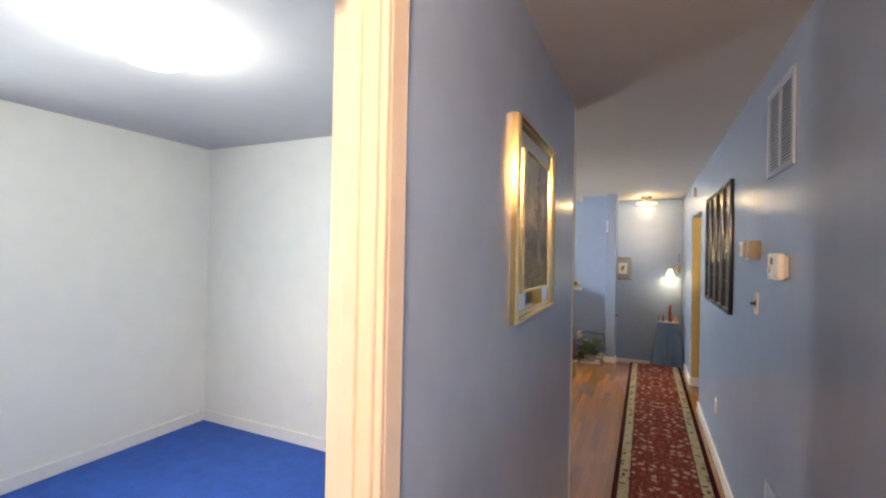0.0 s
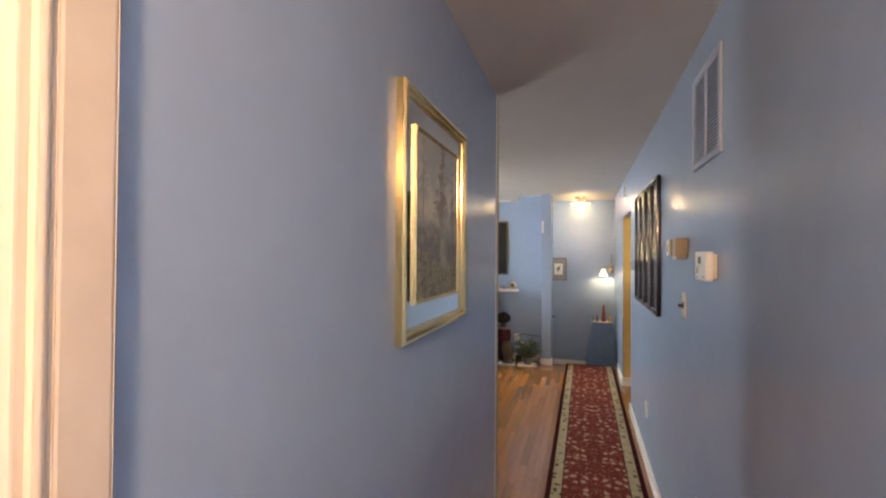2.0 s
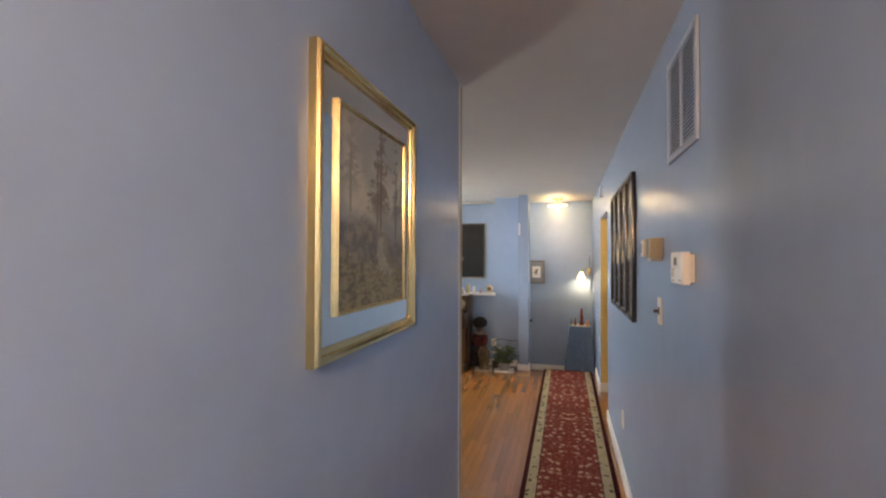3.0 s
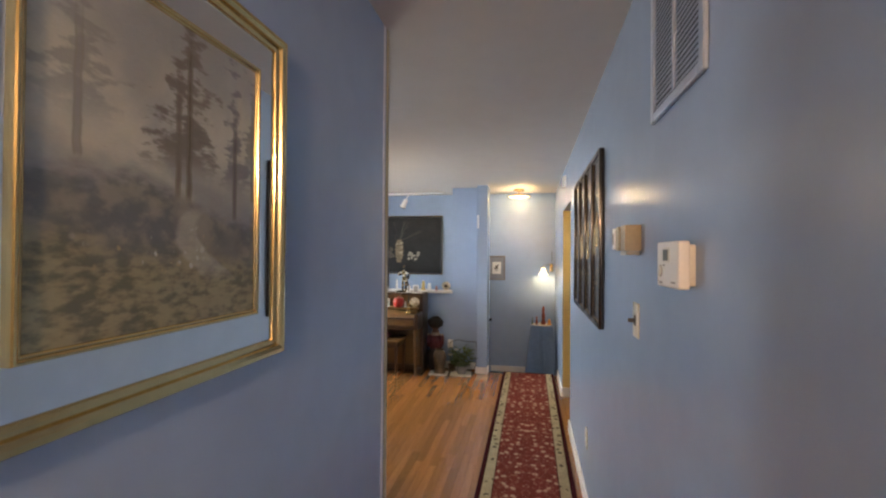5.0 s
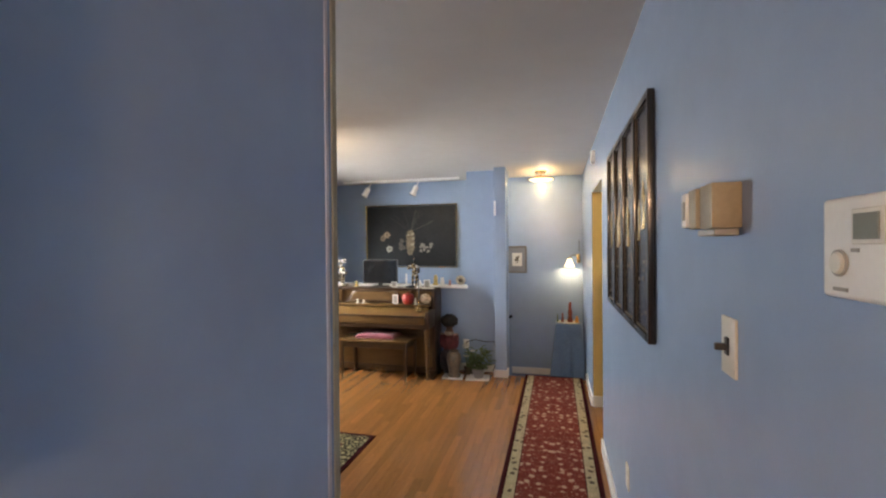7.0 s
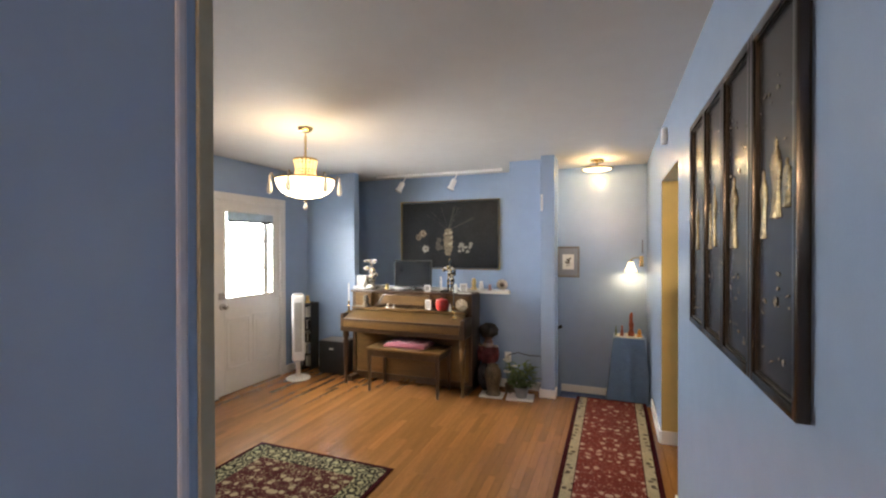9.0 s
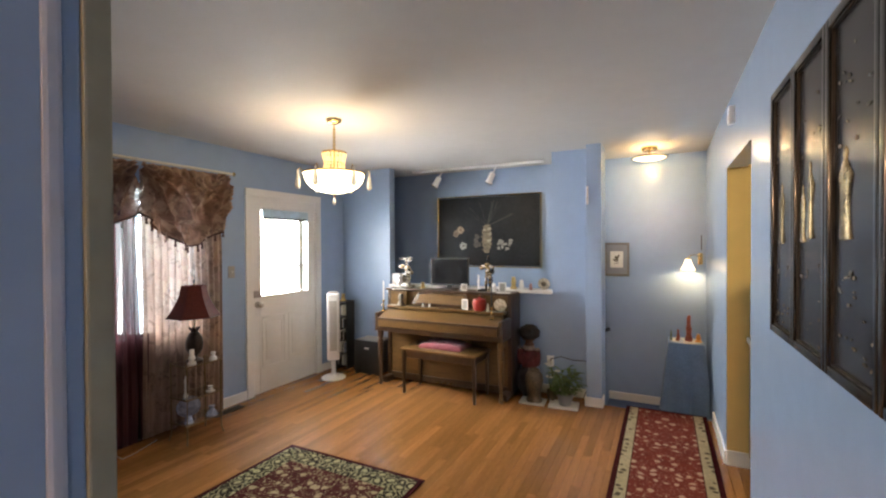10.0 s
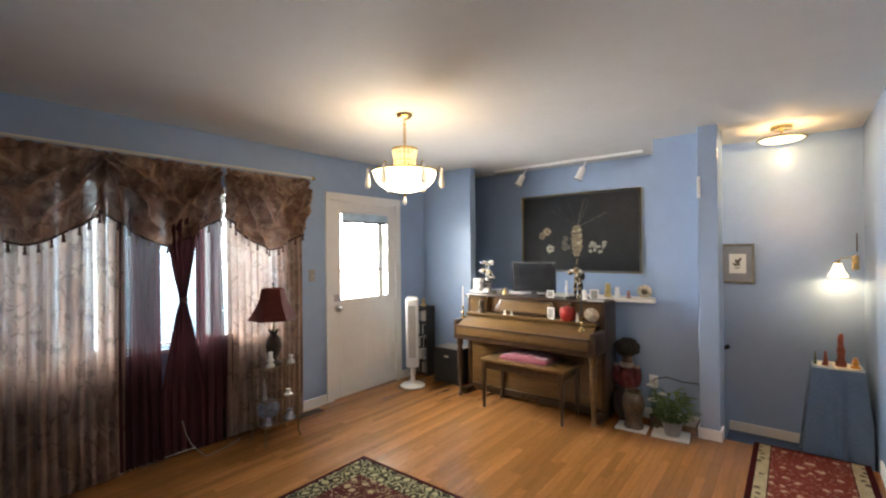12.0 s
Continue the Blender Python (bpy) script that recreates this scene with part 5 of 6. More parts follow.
# ---------------------------------------------------------------- stairwell: painting and track lights
vp = thing("still_life_painting", "dark still life of vase and flowers in a thin gilt frame", "painting", (-1.81, YB, 1.705), "", -90)
DARKP = mat("black_painted_ground", (0.016, 0.018, 0.021), 0.30, vary=0.3, scale=6.0, spec=0.3)
part("frame", moulding(0.695, 0.455, 0.015, 0.030), GOLD, vp, "thin gilt frame", smooth=25)
part("canvas", face_x(0.675, 0.435, 0.012), DARKP, vp, "near-black painted ground")
R = random.Random(9)
vase = [(R.uniform(-0.012, 0.012), z, 0.028 + 0.052 * math.sin(math.pi * min(1.0, (z + 0.27) / 0.36)) ** 0.8, 0.016, R.uniform(-0.1, 0.1)) for z in [-0.26 + 0.016 * k for k in range(22)]]
dabs("vase_strokes", vp, pm("ochre_vase_paint", (0.21, 0.165, 0.105), 0.5), vase, 0.0145)
dabs("vase_lights", vp, pm("cream_light_paint", (0.40, 0.34, 0.24), 0.3), [(0.03, 0.03, 0.035, 0.020, 0.5), (-0.035, 0.02, 0.022, 0.015, -0.4), (0.03, -0.12, 0.030, 0.020, 0.3), (0.045, -0.03, 0.018, 0.03, 0)], 0.0156)
dabs("vase_bands", vp, pm("dark_band_paint", (0.06, 0.045, 0.03), 0.3), [(0.0, -0.012, 0.075, 0.005, 0.02), (0.0, -0.175, 0.06, 0.004, 0.0), (0.0, 0.085, 0.05, 0.006, 0.0)], 0.0166)
jar = [(-0.13 + R.uniform(-0.03, 0.03), R.uniform(-0.18, -0.06), 0.028, 0.03, 0) for _ in range(14)]
dabs("jar_strokes", vp, pm("dull_jar_paint", (0.10, 0.085, 0.07)), jar, 0.0143)
for cy, cz, r_, tone in ((-0.365, 0.02, 0.034, (0.30, 0.21, 0.14)), (-0.43, -0.03, 0.024, (0.20, 0.14, 0.10)), (-0.325, -0.185, 0.034, (0.34, 0.31, 0.26))):
    dabs("flower_strokes", vp, pm("petal_paint", tone, 0.4), [(cy + r_ * math.cos(q) * R.uniform(0.7, 1.1), cz + r_ * math.sin(q) * R.uniform(0.7, 1.1), 0.026, 0.016, q + R.uniform(-0.4, 0.4)) for q in [2 * math.pi * k / 9 for k in range(9)]], 0.0150)
    dabs("flower_centres", vp, pm("dark_centre_paint", (0.09, 0.05, 0.025)), [(cy, cz, 0.015, 0.013, 0)], 0.0162)
stems = [(-0.36 + 0.03 * math.sin(k * 0.4), -0.05 - 0.03 * k, 0.004, 0.018, 0.1) for k in range(8)]
dabs("stem_strokes", vp, pm("dim_stem_paint", (0.05, 0.055, 0.04)), stems, 0.0138)
fruit = [(0.235 + R.uniform(-0.085, 0.085), -0.17 + R.uniform(-0.06, 0.06), R.uniform(0.012, 0.03), R.uniform(0.012, 0.025), R.uniform(-1, 1)) for _ in range(26)]
dabs("fruit_strokes", vp, pm("pale_grey_paint", (0.24, 0.22, 0.19), 0.4), fruit, 0.0148)
tw = []
for k in range(13):
    a0 = R.uniform(0.35, 2.8)
    tw += [(0.0 + 0.024 * q * math.cos(a0) + R.uniform(-0.006, 0.006), 0.06 + 0.020 * q * math.sin(a0), 0.014, 0.0022, math.atan2(0.020 * math.sin(a0), 0.024 * math.cos(a0))) for q in range(17) if abs(0.05 + 0.024 * q * math.cos(a0)) < 0.62 and 0.06 + 0.020 * q * math.sin(a0) < 0.40]
dabs("twig_strokes", vp, pm("dim_twig_paint", (0.085, 0.08, 0.07)), tw, 0.0140)

tk = thing("track_light", "white ceiling track with two swivel spot heads", "track light", (0, 7.45, 0))
part("track", boxes((-2.72, -1.02, -0.018, 0.018, H - 0.028, H), bevel=0.003), PLASTIC, tk)
for x, yaw in ((-2.37, 25), (-1.65, -8)):
    hd = part("head", lathe([(0.0, 0.075), (0.028, 0.07), (0.034, 0.05), (0.036, -0.03), (0.046, -0.07), (0.043, -0.07), (0.032, -0.03), (0.0, -0.025)], 20), PLASTIC, tk, "white spot head")
    hd.matrix_basis = pose(x, 0, H - 0.16, 0, 0, yaw) @ pose(0, 0, 0, 0, 28, 0)
    part("yoke", tube([(0, 0, 0.145), (0, 0, 0.10), (0.0, 0, 0.06)], 0.008, 8), PLASTIC, hd)
    rg = part("ring", lathe([(0.034, -0.071), (0.047, -0.071), (0.047, -0.062), (0.034, -0.062)], 20), BLACKP, hd)

# ---------------------------------------------------------------- piano and bench
pi = thing("upright_piano", "honey walnut spinet piano with its key lid closed", "piano", (-1.92, 7.06, 0.0))
part("back_panel", boxes((-0.73, 0.73, -0.05, 0, 0.03, 1.02), bevel=0.004), WALNUTD, pi)
for s in (-1, 1):
    part("side", boxes((s * 0.72 - 0.02, s * 0.72 + 0.02, -0.30, 0, 0.0, 1.02), bevel=0.005, seg=2), WALNUTD, pi)
    part("arm", boxes((s * 0.715 - 0.025, s * 0.715 + 0.025, -0.56, -0.29, 0.60, 0.80), bevel=0.018, seg=3), WALNUTD, pi)
    part("leg", lathe([(0.020, 0.0), (0.022, 0.03), (0.016, 0.05), (0.026, 0.30), (0.032, 0.48), (0.022, 0.51), (0.034, 0.54), (0.034, 0.60)], 14, (s * 0.70, -0.50, 0)), WALNUT if s > 0 else WALNUTD, pi)
    part("toe_block", boxes((s * 0.70 - 0.035, s * 0.70 + 0.035, -0.44, -0.25, 0.0, 0.06), bevel=0.008, seg=2), WALNUTD, pi)
part("lid", boxes((-0.75, 0.75, -0.33, 0.0, 1.02, 1.045), bevel=0.008, seg=2), WALNUTD, pi, "dark polished lid")
part("upper_panel", boxes((-0.70, 0.70, -0.30, -0.28, 0.86, 1.02), bevel=0.003), WALNUT, pi)
bm = boxes((-0.40, 0.33, -0.335, -0.315, 0.885, 1.012), bevel=0.006, seg=2)
for v in bm.verts:
    k = (v.co.z - 0.885) / 0.127
    v.co.x, v.co.y = -0.035 + (v.co.x + 0.035) * (1 - 0.22 * k), v.co.y + 0.02 * k
part("music_desk", bm, WALNUTD, pi, "sloped music desk")
bm = boxes((-0.36, 0.29, -0.341, -0.333, 0.897, 1.000), bevel=0.003)
for v in bm.verts:
    k = (v.co.z - 0.885) / 0.127
    v.co.x, v.co.y = -0.035 + (v.co.x + 0.035) * (1 - 0.22 * k), v.co.y + 0.02 * k
part("desk_panel", bm, WALNUT, pi, "honey veneer panel")
for x in (-0.47, 0.42):
    part("desk_bracket", boxes((x - 0.014, x + 0.014, -0.335, -0.30, 0.862, 1.018), bevel=0.004, seg=2), WALNUT, pi)
part("fallboard_rail", boxes((-0.69, 0.69, -0.582, -0.556, 0.728, 0.752), bevel=0.006, seg=2), WALNUTD, pi)
part("desk_ledge", boxes((-0.69, 0.69, -0.40, -0.29, 0.835, 0.862), bevel=0.006, seg=2), WALNUT, pi)
bm = boxes((-0.69, 0.69, -0.55, -0.38, 0.735, 0.752), bevel=0.006, seg=2)
for v in bm.verts:
    v.co.z += 0.075 * max(0.0, (v.co.y + 0.55) / 0.17)
part("key_lid", bm, WALNUT, pi, "closed sloping key lid")
part("key_slip", boxes((-0.69, 0.69, -0.575, -0.548, 0.65, 0.745), bevel=0.008, seg=2), WALNUT, pi)
part("keybed", boxes((-0.735, 0.735, -0.56, -0.05, 0.60, 0.655), bevel=0.006, seg=2), WALNUTD, pi)
part("lower_panel", boxes((-0.70, 0.70, -0.285, -0.262, 0.09, 0.60), bevel=0.004), WALNUT, pi)
part("bottom_rail", boxes((-0.70, 0.70, -0.295, -0.25, 0.02, 0.09), bevel=0.004), WALNUTD, pi)
for x in (-0.07, 0.0, 0.07):
    part("pedal", boxes((x - 0.014, x + 0.014, -0.37, -0.29, 0.045, 0.058), bevel=0.005, seg=2), BRASS, pi, "brass pedal")

pb = thing("piano_bench", "walnut piano bench with tapered legs", "bench", (-1.835, 6.585, 0.0))
part("seat", boxes((-0.43, 0.43, -0.195, 0.195, 0.445, 0.47), bevel=0.007, seg=2), WALNUT, pb)
for a in ((-0.39, 0.39, -0.172, -0.154), (-0.39, 0.39, 0.154, 0.172), (-0.40, -0.382, -0.153, 0.153), (0.382, 0.40, -0.153, 0.153)):
    part("apron", boxes((*a, 0.375, 0.445), bevel=0.003), WALNUTD, pb)
for sx in (-1, 1):
    for sy in (-1, 1):
        bm = boxes((-0.019, 0.019, -0.019, 0.019, 0.0, 0.445), bevel=0.003)
        for v in bm.verts:
            k = 0.62 + 0.38 * v.co.z / 0.445
            v.co.x, v.co.y = sx * 0.395 + v.co.x * k, sy * 0.168 + v.co.y * k
        part("leg", bm, WALNUTD, pb)
cu = thing("cushion", "tufted dusty rose seat cushion on the piano bench", "cushion", (-1.85, 6.62, 0.47))
bm = bmesh.new()
rows = []
for j in range(25):
    v = j / 24 * 2 - 1
    row = []
    for i in range(41):
        u = i / 40 * 2 - 1
        edge = (1 - abs(u) ** 6) * (1 - abs(v) ** 6)
        tuft = 0.5 + 0.5 * math.cos(2 * math.pi * 1.5 * u) * math.cos(2 * math.pi * v)
        row.append(bm.verts.new((u * 0.24, v * 0.15, 0.018 + 0.055 * edge ** 0.5 * (0.55 + 0.45 * tuft) + 0.004 * noise.noise(Vector((u * 5, v * 5, 0))))))
    rows.append(row)
low = [[bm.verts.new((v.co.x * 0.97, v.co.y * 0.97, 0.002)) for v in r] for r in rows]
for g in (rows, low):
    for a, b in zip(g, g[1:]):
        for i in range(40):
            bm.faces.new((a[i], a[i + 1], b[i + 1], b[i]))
edge_t = rows[0] + [r[-1] for r in rows[1:]] + rows[-1][-2::-1] + [r[0] for r in rows[-2:0:-1]]
edge_l = low[0] + [r[-1] for r in low[1:]] + low[-1][-2::-1] + [r[0] for r in low[-2:0:-1]]
for i in range(len(edge_t)):
    j = (i + 1) % len(edge_t)
    bm.faces.new((edge_t[i], edge_t[j], edge_l[j], edge_l[i]))
part("cover", bm, PINK, cu, smooth=60)
for x in (-0.08, 0.08):
    b_ = bmesh.new()
    part("button", blob(b_, (x, 0, 0.052), (0.009, 0.009, 0.005), 1, 0.0, 10), PINK, cu)

# things on the piano
PT = 1.047
mo = thing("monitor", "small black flat screen standing on the piano", "monitor", (-1.95, 6.93, PT))
part("panel", boxes((-0.235, 0.235, -0.015, 0.02, 0.035, 0.345), bevel=0.006, seg=2), BLACKP, mo)
part("screen", boxes((-0.222, 0.222, -0.018, -0.014, 0.052, 0.332)), SCREEN, mo, "dark switched-off screen")
part("stand", boxes((-0.03, 0.03, -0.005, 0.015, 0.0, 0.05), (-0.10, 0.10, -0.07, 0.06, 0.0, 0.012), bevel=0.004, seg=2), BLACKP, mo)


def one_skin(ob, size):
    """Melts overlapping lumps into one closed surface."""
    mod = ob.modifiers.new("skin", "REMESH")
    mod.mode, mod.voxel_size, mod.use_smooth_shade = "VOXEL", size, True


def ornament(label, place, lumps, material, base=None):
    """An ornament of rounded lumps in one mesh, on a flat foot."""
    bm = bmesh.new()
    for k, (x, y, z, a, b, c) in enumerate(lumps):
        blob(bm, (x, y, z), (a, b, c), k + 3, 0.25, 12)
    if base:
        box(bm, -base[0], base[0], -base[1], base[1], 0, base[2], bevel=0.003)
    ob = tagged(part("statuette", bm, material, None, smooth=60), label, "figurine")
    one_skin(ob, 0.005)
    ob.matrix_world = Matrix.Translation(place)
    return ob




def patchy(name, tones, scale):
    """Glazed ceramic in irregular patches of several colours."""
    m = mat(name, (1.0, 1.0, 1.0), 0.25, vary=0.1, scale=20.0, coat=0.3)
    n, l = m.node_tree.nodes, m.node_tree.links
    co, tx, rp = n.new("ShaderNodeTexCoord"), n.new("ShaderNodeTexNoise"), n.new("ShaderNodeValToRGB")
    tx.inputs["Scale"].default_value, tx.inputs["Detail"].default_value = scale, 2
    l.new(co.outputs["Object"], tx.inputs["Vector"])
    l.new(tx.outputs["Fac"], rp.inputs["Fac"])
    rp.color_ramp.interpolation = "CONSTANT"
    rp.color_ramp.elements[0].position, rp.color_ramp.elements[0].color = 0.0, (*tones[0][1], 1)
    rp.color_ramp.elements[1].position, rp.color_ramp.elements[1].color = tones[1][0], (*tones[1][1], 1)
    for at_, c_ in tones[2:]:
        e = rp.color_ramp.elements.new(at_)
        e.color = (*c_, 1)
    l.new(rp.outputs["Color"], n["Principled BSDF"].inputs["Base Color"])
    return m


MIXED = patchy("white_and_black_ceramic", [(0.0, (0.70, 0.66, 0.60)), (0.43, (0.022, 0.020, 0.022)), (0.54, (0.68, 0.65, 0.58)), (0.60, (0.40, 0.33, 0.16))], 24.0)
ornament("white and dark winged ceramic ornament on the piano", (-2.50, 6.92, PT), [(0, 0, 0.10, 0.055, 0.04, 0.08), (0.02, 0, 0.20, 0.04, 0.03, 0.06), (0.0, 0, 0.29, 0.022, 0.022, 0.028), (-0.06, 0, 0.24, 0.05, 0.02, 0.03), (-0.055, 0.01, 0.33, 0.065, 0.012, 0.018), (0.05, 0, 0.33, 0.035, 0.012, 0.03), (0.065, 0, 0.17, 0.03, 0.02, 0.03)], MIXED, (0.09, 0.05, 0.025))
ornament("white porcelain ornament on the piano", (-2.56, 6.86, PT), [(0, 0, 0.055, 0.045, 0.04, 0.055), (0.0, 0, 0.12, 0.04, 0.035, 0.04), (0.08, 0, 0.03, 0.05, 0.03, 0.028)], PORC, (0.05, 0.04, 0.012))
DKG = patchy("black_white_and_gilt_ceramic", [(0.0, (0.016, 0.014, 0.015)), (0.53, (0.36, 0.24, 0.08)), (0.57, (0.020, 0.017, 0.018)), (0.62, (0.60, 0.55, 0.48))], 22.0)
ornament("dark and gilt musician ornament on the piano", (-1.48, 6.90, PT), [(-0.022, 0, 0.09, 0.018, 0.018, 0.08), (0.026, -0.01, 0.09, 0.018, 0.018, 0.08), (0.03, -0.03, 0.035, 0.03, 0.035, 0.014), (0.0, 0, 0.20, 0.036, 0.028, 0.055), (0.0, -0.01, 0.265, 0.048, 0.03, 0.035), (0.002, 0, 0.33, 0.020, 0.020, 0.026), (0.004, 0, 0.362, 0.014, 0.014, 0.014), (-0.065, -0.01, 0.245, 0.034, 0.016, 0.028), (0.062, -0.02, 0.215, 0.018, 0.018, 0.045), (0.035, -0.045, 0.16, 0.022, 0.016, 0.05), (0.06, -0.045, 0.12, 0.012, 0.012, 0.04)], DKG, (0.10, 0.06, 0.018))
plain_figure("figurine", "white porcelain figure standing on the piano", (-1.58, 6.88, PT), 0.17, PORC, 31, wide=0.28)
plain_figure("figurine", "white porcelain vase by the dark ornament", (-1.40, 6.86, PT), 0.09, PORC, 32, wide=0.8)
plain_figure("figurine", "small gilt ornament on the piano", (-2.26, 6.88, PT), 0.07, GILT, 33, wide=0.9)
plain_figure("figurine", "cream ornament on the half wall ledge", (-1.25, 7.06, 1.062), 0.13, GILT, 34, wide=0.55)
plain_figure("figurine", "white ornament on the half wall ledge", (-1.16, 7.05, 1.062), 0.10, PORC, 35, wide=0.7)
plain_figure("figurine", "rose ceramic ornament on the half wall ledge", (-1.06, 7.05, 1.062), 0.07, mat("rose_ceramic", (0.4, 0.2, 0.18), 0.3), 36, wide=0.6)
plate("cream plate with a dark centre on the ledge", (-0.93, 7.07, 1.062), 0.062, PLATEM, 78, 0)
pd = plate("small dark medallion on the ledge plate", (-0.93, 7.055, 1.095), 0.028, BROWNC, 78, 0)


def photo(label, place, w, h, turn=0):
    f = thing("photo_frame", label, "photo frame", place, "", turn)
    part("frame", boxes((-w, -w + 0.012, -0.006, 0.006, 0, 2 * h), (w - 0.012, w, -0.006, 0.006, 0, 2 * h), (-w + 0.012, w - 0.012, -0.006, 0.006, 0, 0.012), (-w + 0.012, w - 0.012, -0.006, 0.006, 2 * h - 0.012, 2 * h), bevel=0.002), PORC, f)
    part("picture", boxes((-w + 0.012, w - 0.012, -0.002, 0.004, 0.012, 2 * h - 0.012)), GREY, f)
    part("strut", boxes((-0.012, 0.012, 0.006, 0.045, 0.0, 0.004), (-0.012, 0.012, 0.004, 0.008, 0.0, h)), GREY, f)


photo("small white photo frame on the piano lid", (-1.72, 6.82, PT), 0.035, 0.036, 8)
photo("small white photo frame on the piano lid", (-1.30, 6.84, PT), 0.04, 0.05, 12)
bk = tagged(part("book", boxes((-0.07, 0.07, -0.05, 0.05, 0, 0.014), bevel=0.002), PORC), "pale booklet lying on the piano lid", "book")
bk.matrix_world = pose(-1.26, 6.77, PT, 0, 0, 10)
DZ = 0.862
rp = thing("red_pot", "red ceramic pot on the piano's music ledge", "pot", (-1.50, 6.705, DZ))
part("body", lathe([(0.0, 0.0), (0.05, 0.0), (0.066, 0.02), (0.072, 0.07), (0.066, 0.11), (0.06, 0.118), (0.055, 0.118), (0.06, 0.108), (0.064, 0.07), (0.0, 0.02)], 24), REDC, rp)
part("lid", lathe([(0.0, 0.142), (0.01, 0.14), (0.012, 0.128), (0.058, 0.119), (0.056, 0.114), (0.0, 0.115)][::-1], 24), REDC, rp)
plate("white china plate propped on the music ledge", (-1.28, 6.70, DZ), 0.065, PLATEM, 78, 5)
plain_figure("figurine", "brown pottery head ornament on the music ledge", (-2.44, 6.70, DZ), 0.13, BROWNC, 41, wide=0.75)
plain_figure("figurine", "little white ornament on the music ledge", (-2.16, 6.70, DZ), 0.045, PORC, 42, wide=0.9)
plain_figure("figurine", "little white ornament on the music ledge", (-2.08, 6.70, DZ), 0.04, PORC, 43, wide=0.9)
plain_figure("goblet", "small clear cut glass on the music ledge", (-1.40, 6.68, DZ), 0.08, PORC, 44, "glass", 0.45)
photo("pale folded card standing on the music ledge", (-1.66, 6.70, DZ), 0.038, 0.055, -8)
for px, py, ph, pz in ((-1.33, 6.60, 0.38, 0.802), (-2.62, 6.62, 0.34, 0.80)):
    cs = thing("candlestick", "slender brass candlestick on the piano arm", "candlestick", (px, py, pz), "piano candlesticks")
    part("foot", lathe([(0.0, 0.0), (0.035, 0.0), (0.034, 0.008), (0.014, 0.018), (0.010, 0.05), (0.016, 0.06), (0.006, 0.075), (0.006, 0.10), (0.014, 0.11), (0.014, 0.125), (0.0, 0.126)], 18), BRASS, cs)
    part("candle", lathe([(0.0, 0.125), (0.008, 0.125), (0.007, ph - 0.01), (0.0, ph)], 10), BLACKP if px > -2 else PORC, cs, "thin taper candle")
bx = tagged(part("tissue_box", boxes((-0.05, 0.05, -0.05, 0.05, 0, 0.13), bevel=0.004, seg=2), PORC), "white box on the ledge behind the piano", "box")
bx.matrix_world = pose(-2.72, 7.07, 1.062, 0, 0, 10)

# ---------------------------------------------------------------- by the door: fan, rack, box
fn = thing("tower_fan", "white tower fan on a round base", "fan", (-3.24, 6.50, 0.0), "", 40)
part("base", lathe([(0.0, 0.0), (0.135, 0.0), (0.138, 0.010), (0.12, 0.022), (0.04, 0.034), (0.032, 0.045), (0.0, 0.045)], 36), PLASTIC, fn)
part("neck", lathe([(0.030, 0.04), (0.024, 0.09), (0.024, 0.20), (0.03, 0.22)], 20), PLASTIC, fn)
part("body", boxes((-0.072, 0.072, -0.072, 0.072, 0.215, 0.985), bevel=0.028, seg=4), PLASTIC, fn)
part("control_top", boxes((-0.055, 0.055, -0.055, 0.055, 0.985, 1.0), bevel=0.006, seg=2), GREY, fn, "grey control panel")
part("vent", boxes((-0.04, 0.04, -0.0745, -0.070, 0.33, 0.90), bevel=0.002), mat("pale_grey_vent", (0.45, 0.45, 0.43), 0.5), fn, "grey louvred outlet")
for k in range(24):
    part("louvre", boxes((-0.038, 0.038, -0.078, -0.074, 0.345 + k * 0.0228, 0.353 + k * 0.0228)), IVORY, fn)
rk = thing("media_rack", "narrow black rack filled with discs", "rack", (-3.42, 6.93, 0.0))
for s in (-1, 1):
    part("side", boxes((s * 0.085 - 0.008, s * 0.085 + 0.008, -0.075, 0.075, 0, 0.84), bevel=0.002), BLACKP, rk)
part("back", boxes((-0.077, 0.077, 0.065, 0.075, 0.0, 0.84)), BLACKP, rk)
R = random.Random(4)
for k in range(6):
    part("shelf", boxes((-0.077, 0.077, -0.07, 0.065, 0.03 + k * 0.155, 0.04 + k * 0.155)), BLACKP, rk)
for k in range(5):
    y = -0.07
    while y < 0.045:
        d = thing("disc_case", "slim plastic disc case standing in the rack", "disc case", (-3.42, 6.93 - 0.005, 0.041 + k * 0.155), "disc cases")
        part("case", boxes((y, y + 0.011, -0.062, 0.055, 0, R.uniform(0.10, 0.125)), bevel=0.001), R.choice((GREY, BLACKP, IVORY, DARKB, DELFT)), d)
        y += R.choice((0.013, 0.014, 0.026))
gl = plain_figure("figurine", "gilt ornament on top of the black rack", (-3.42, 6.90, 0.84), 0.09, GILT, 51, wide=0.9)
sb = thing("subwoofer", "black box loudspeaker beside the piano", "loudspeaker", (-2.97, 6.90, 0.0))
part("cabinet", boxes((-0.18, 0.18, -0.13, 0.14, 0.012, 0.40), bevel=0.008, seg=2), BLACKP, sb)
part("top_panel", boxes((-0.17, 0.17, -0.12, 0.13, 0.40, 0.405), bevel=0.002), GREY, sb, "grey top")
part("badge", boxes((-0.03, 0.03, -0.133, -0.129, 0.30, 0.32), bevel=0.001), IVORY, sb, "pale badge")
for sx in (-1, 1):
    for sy in (-1, 1):
        part("foot", lathe([(0.015, 0), (0.018, 0.014)], 10, (sx * 0.14, sy * 0.1, 0)), BLACKP, sb)

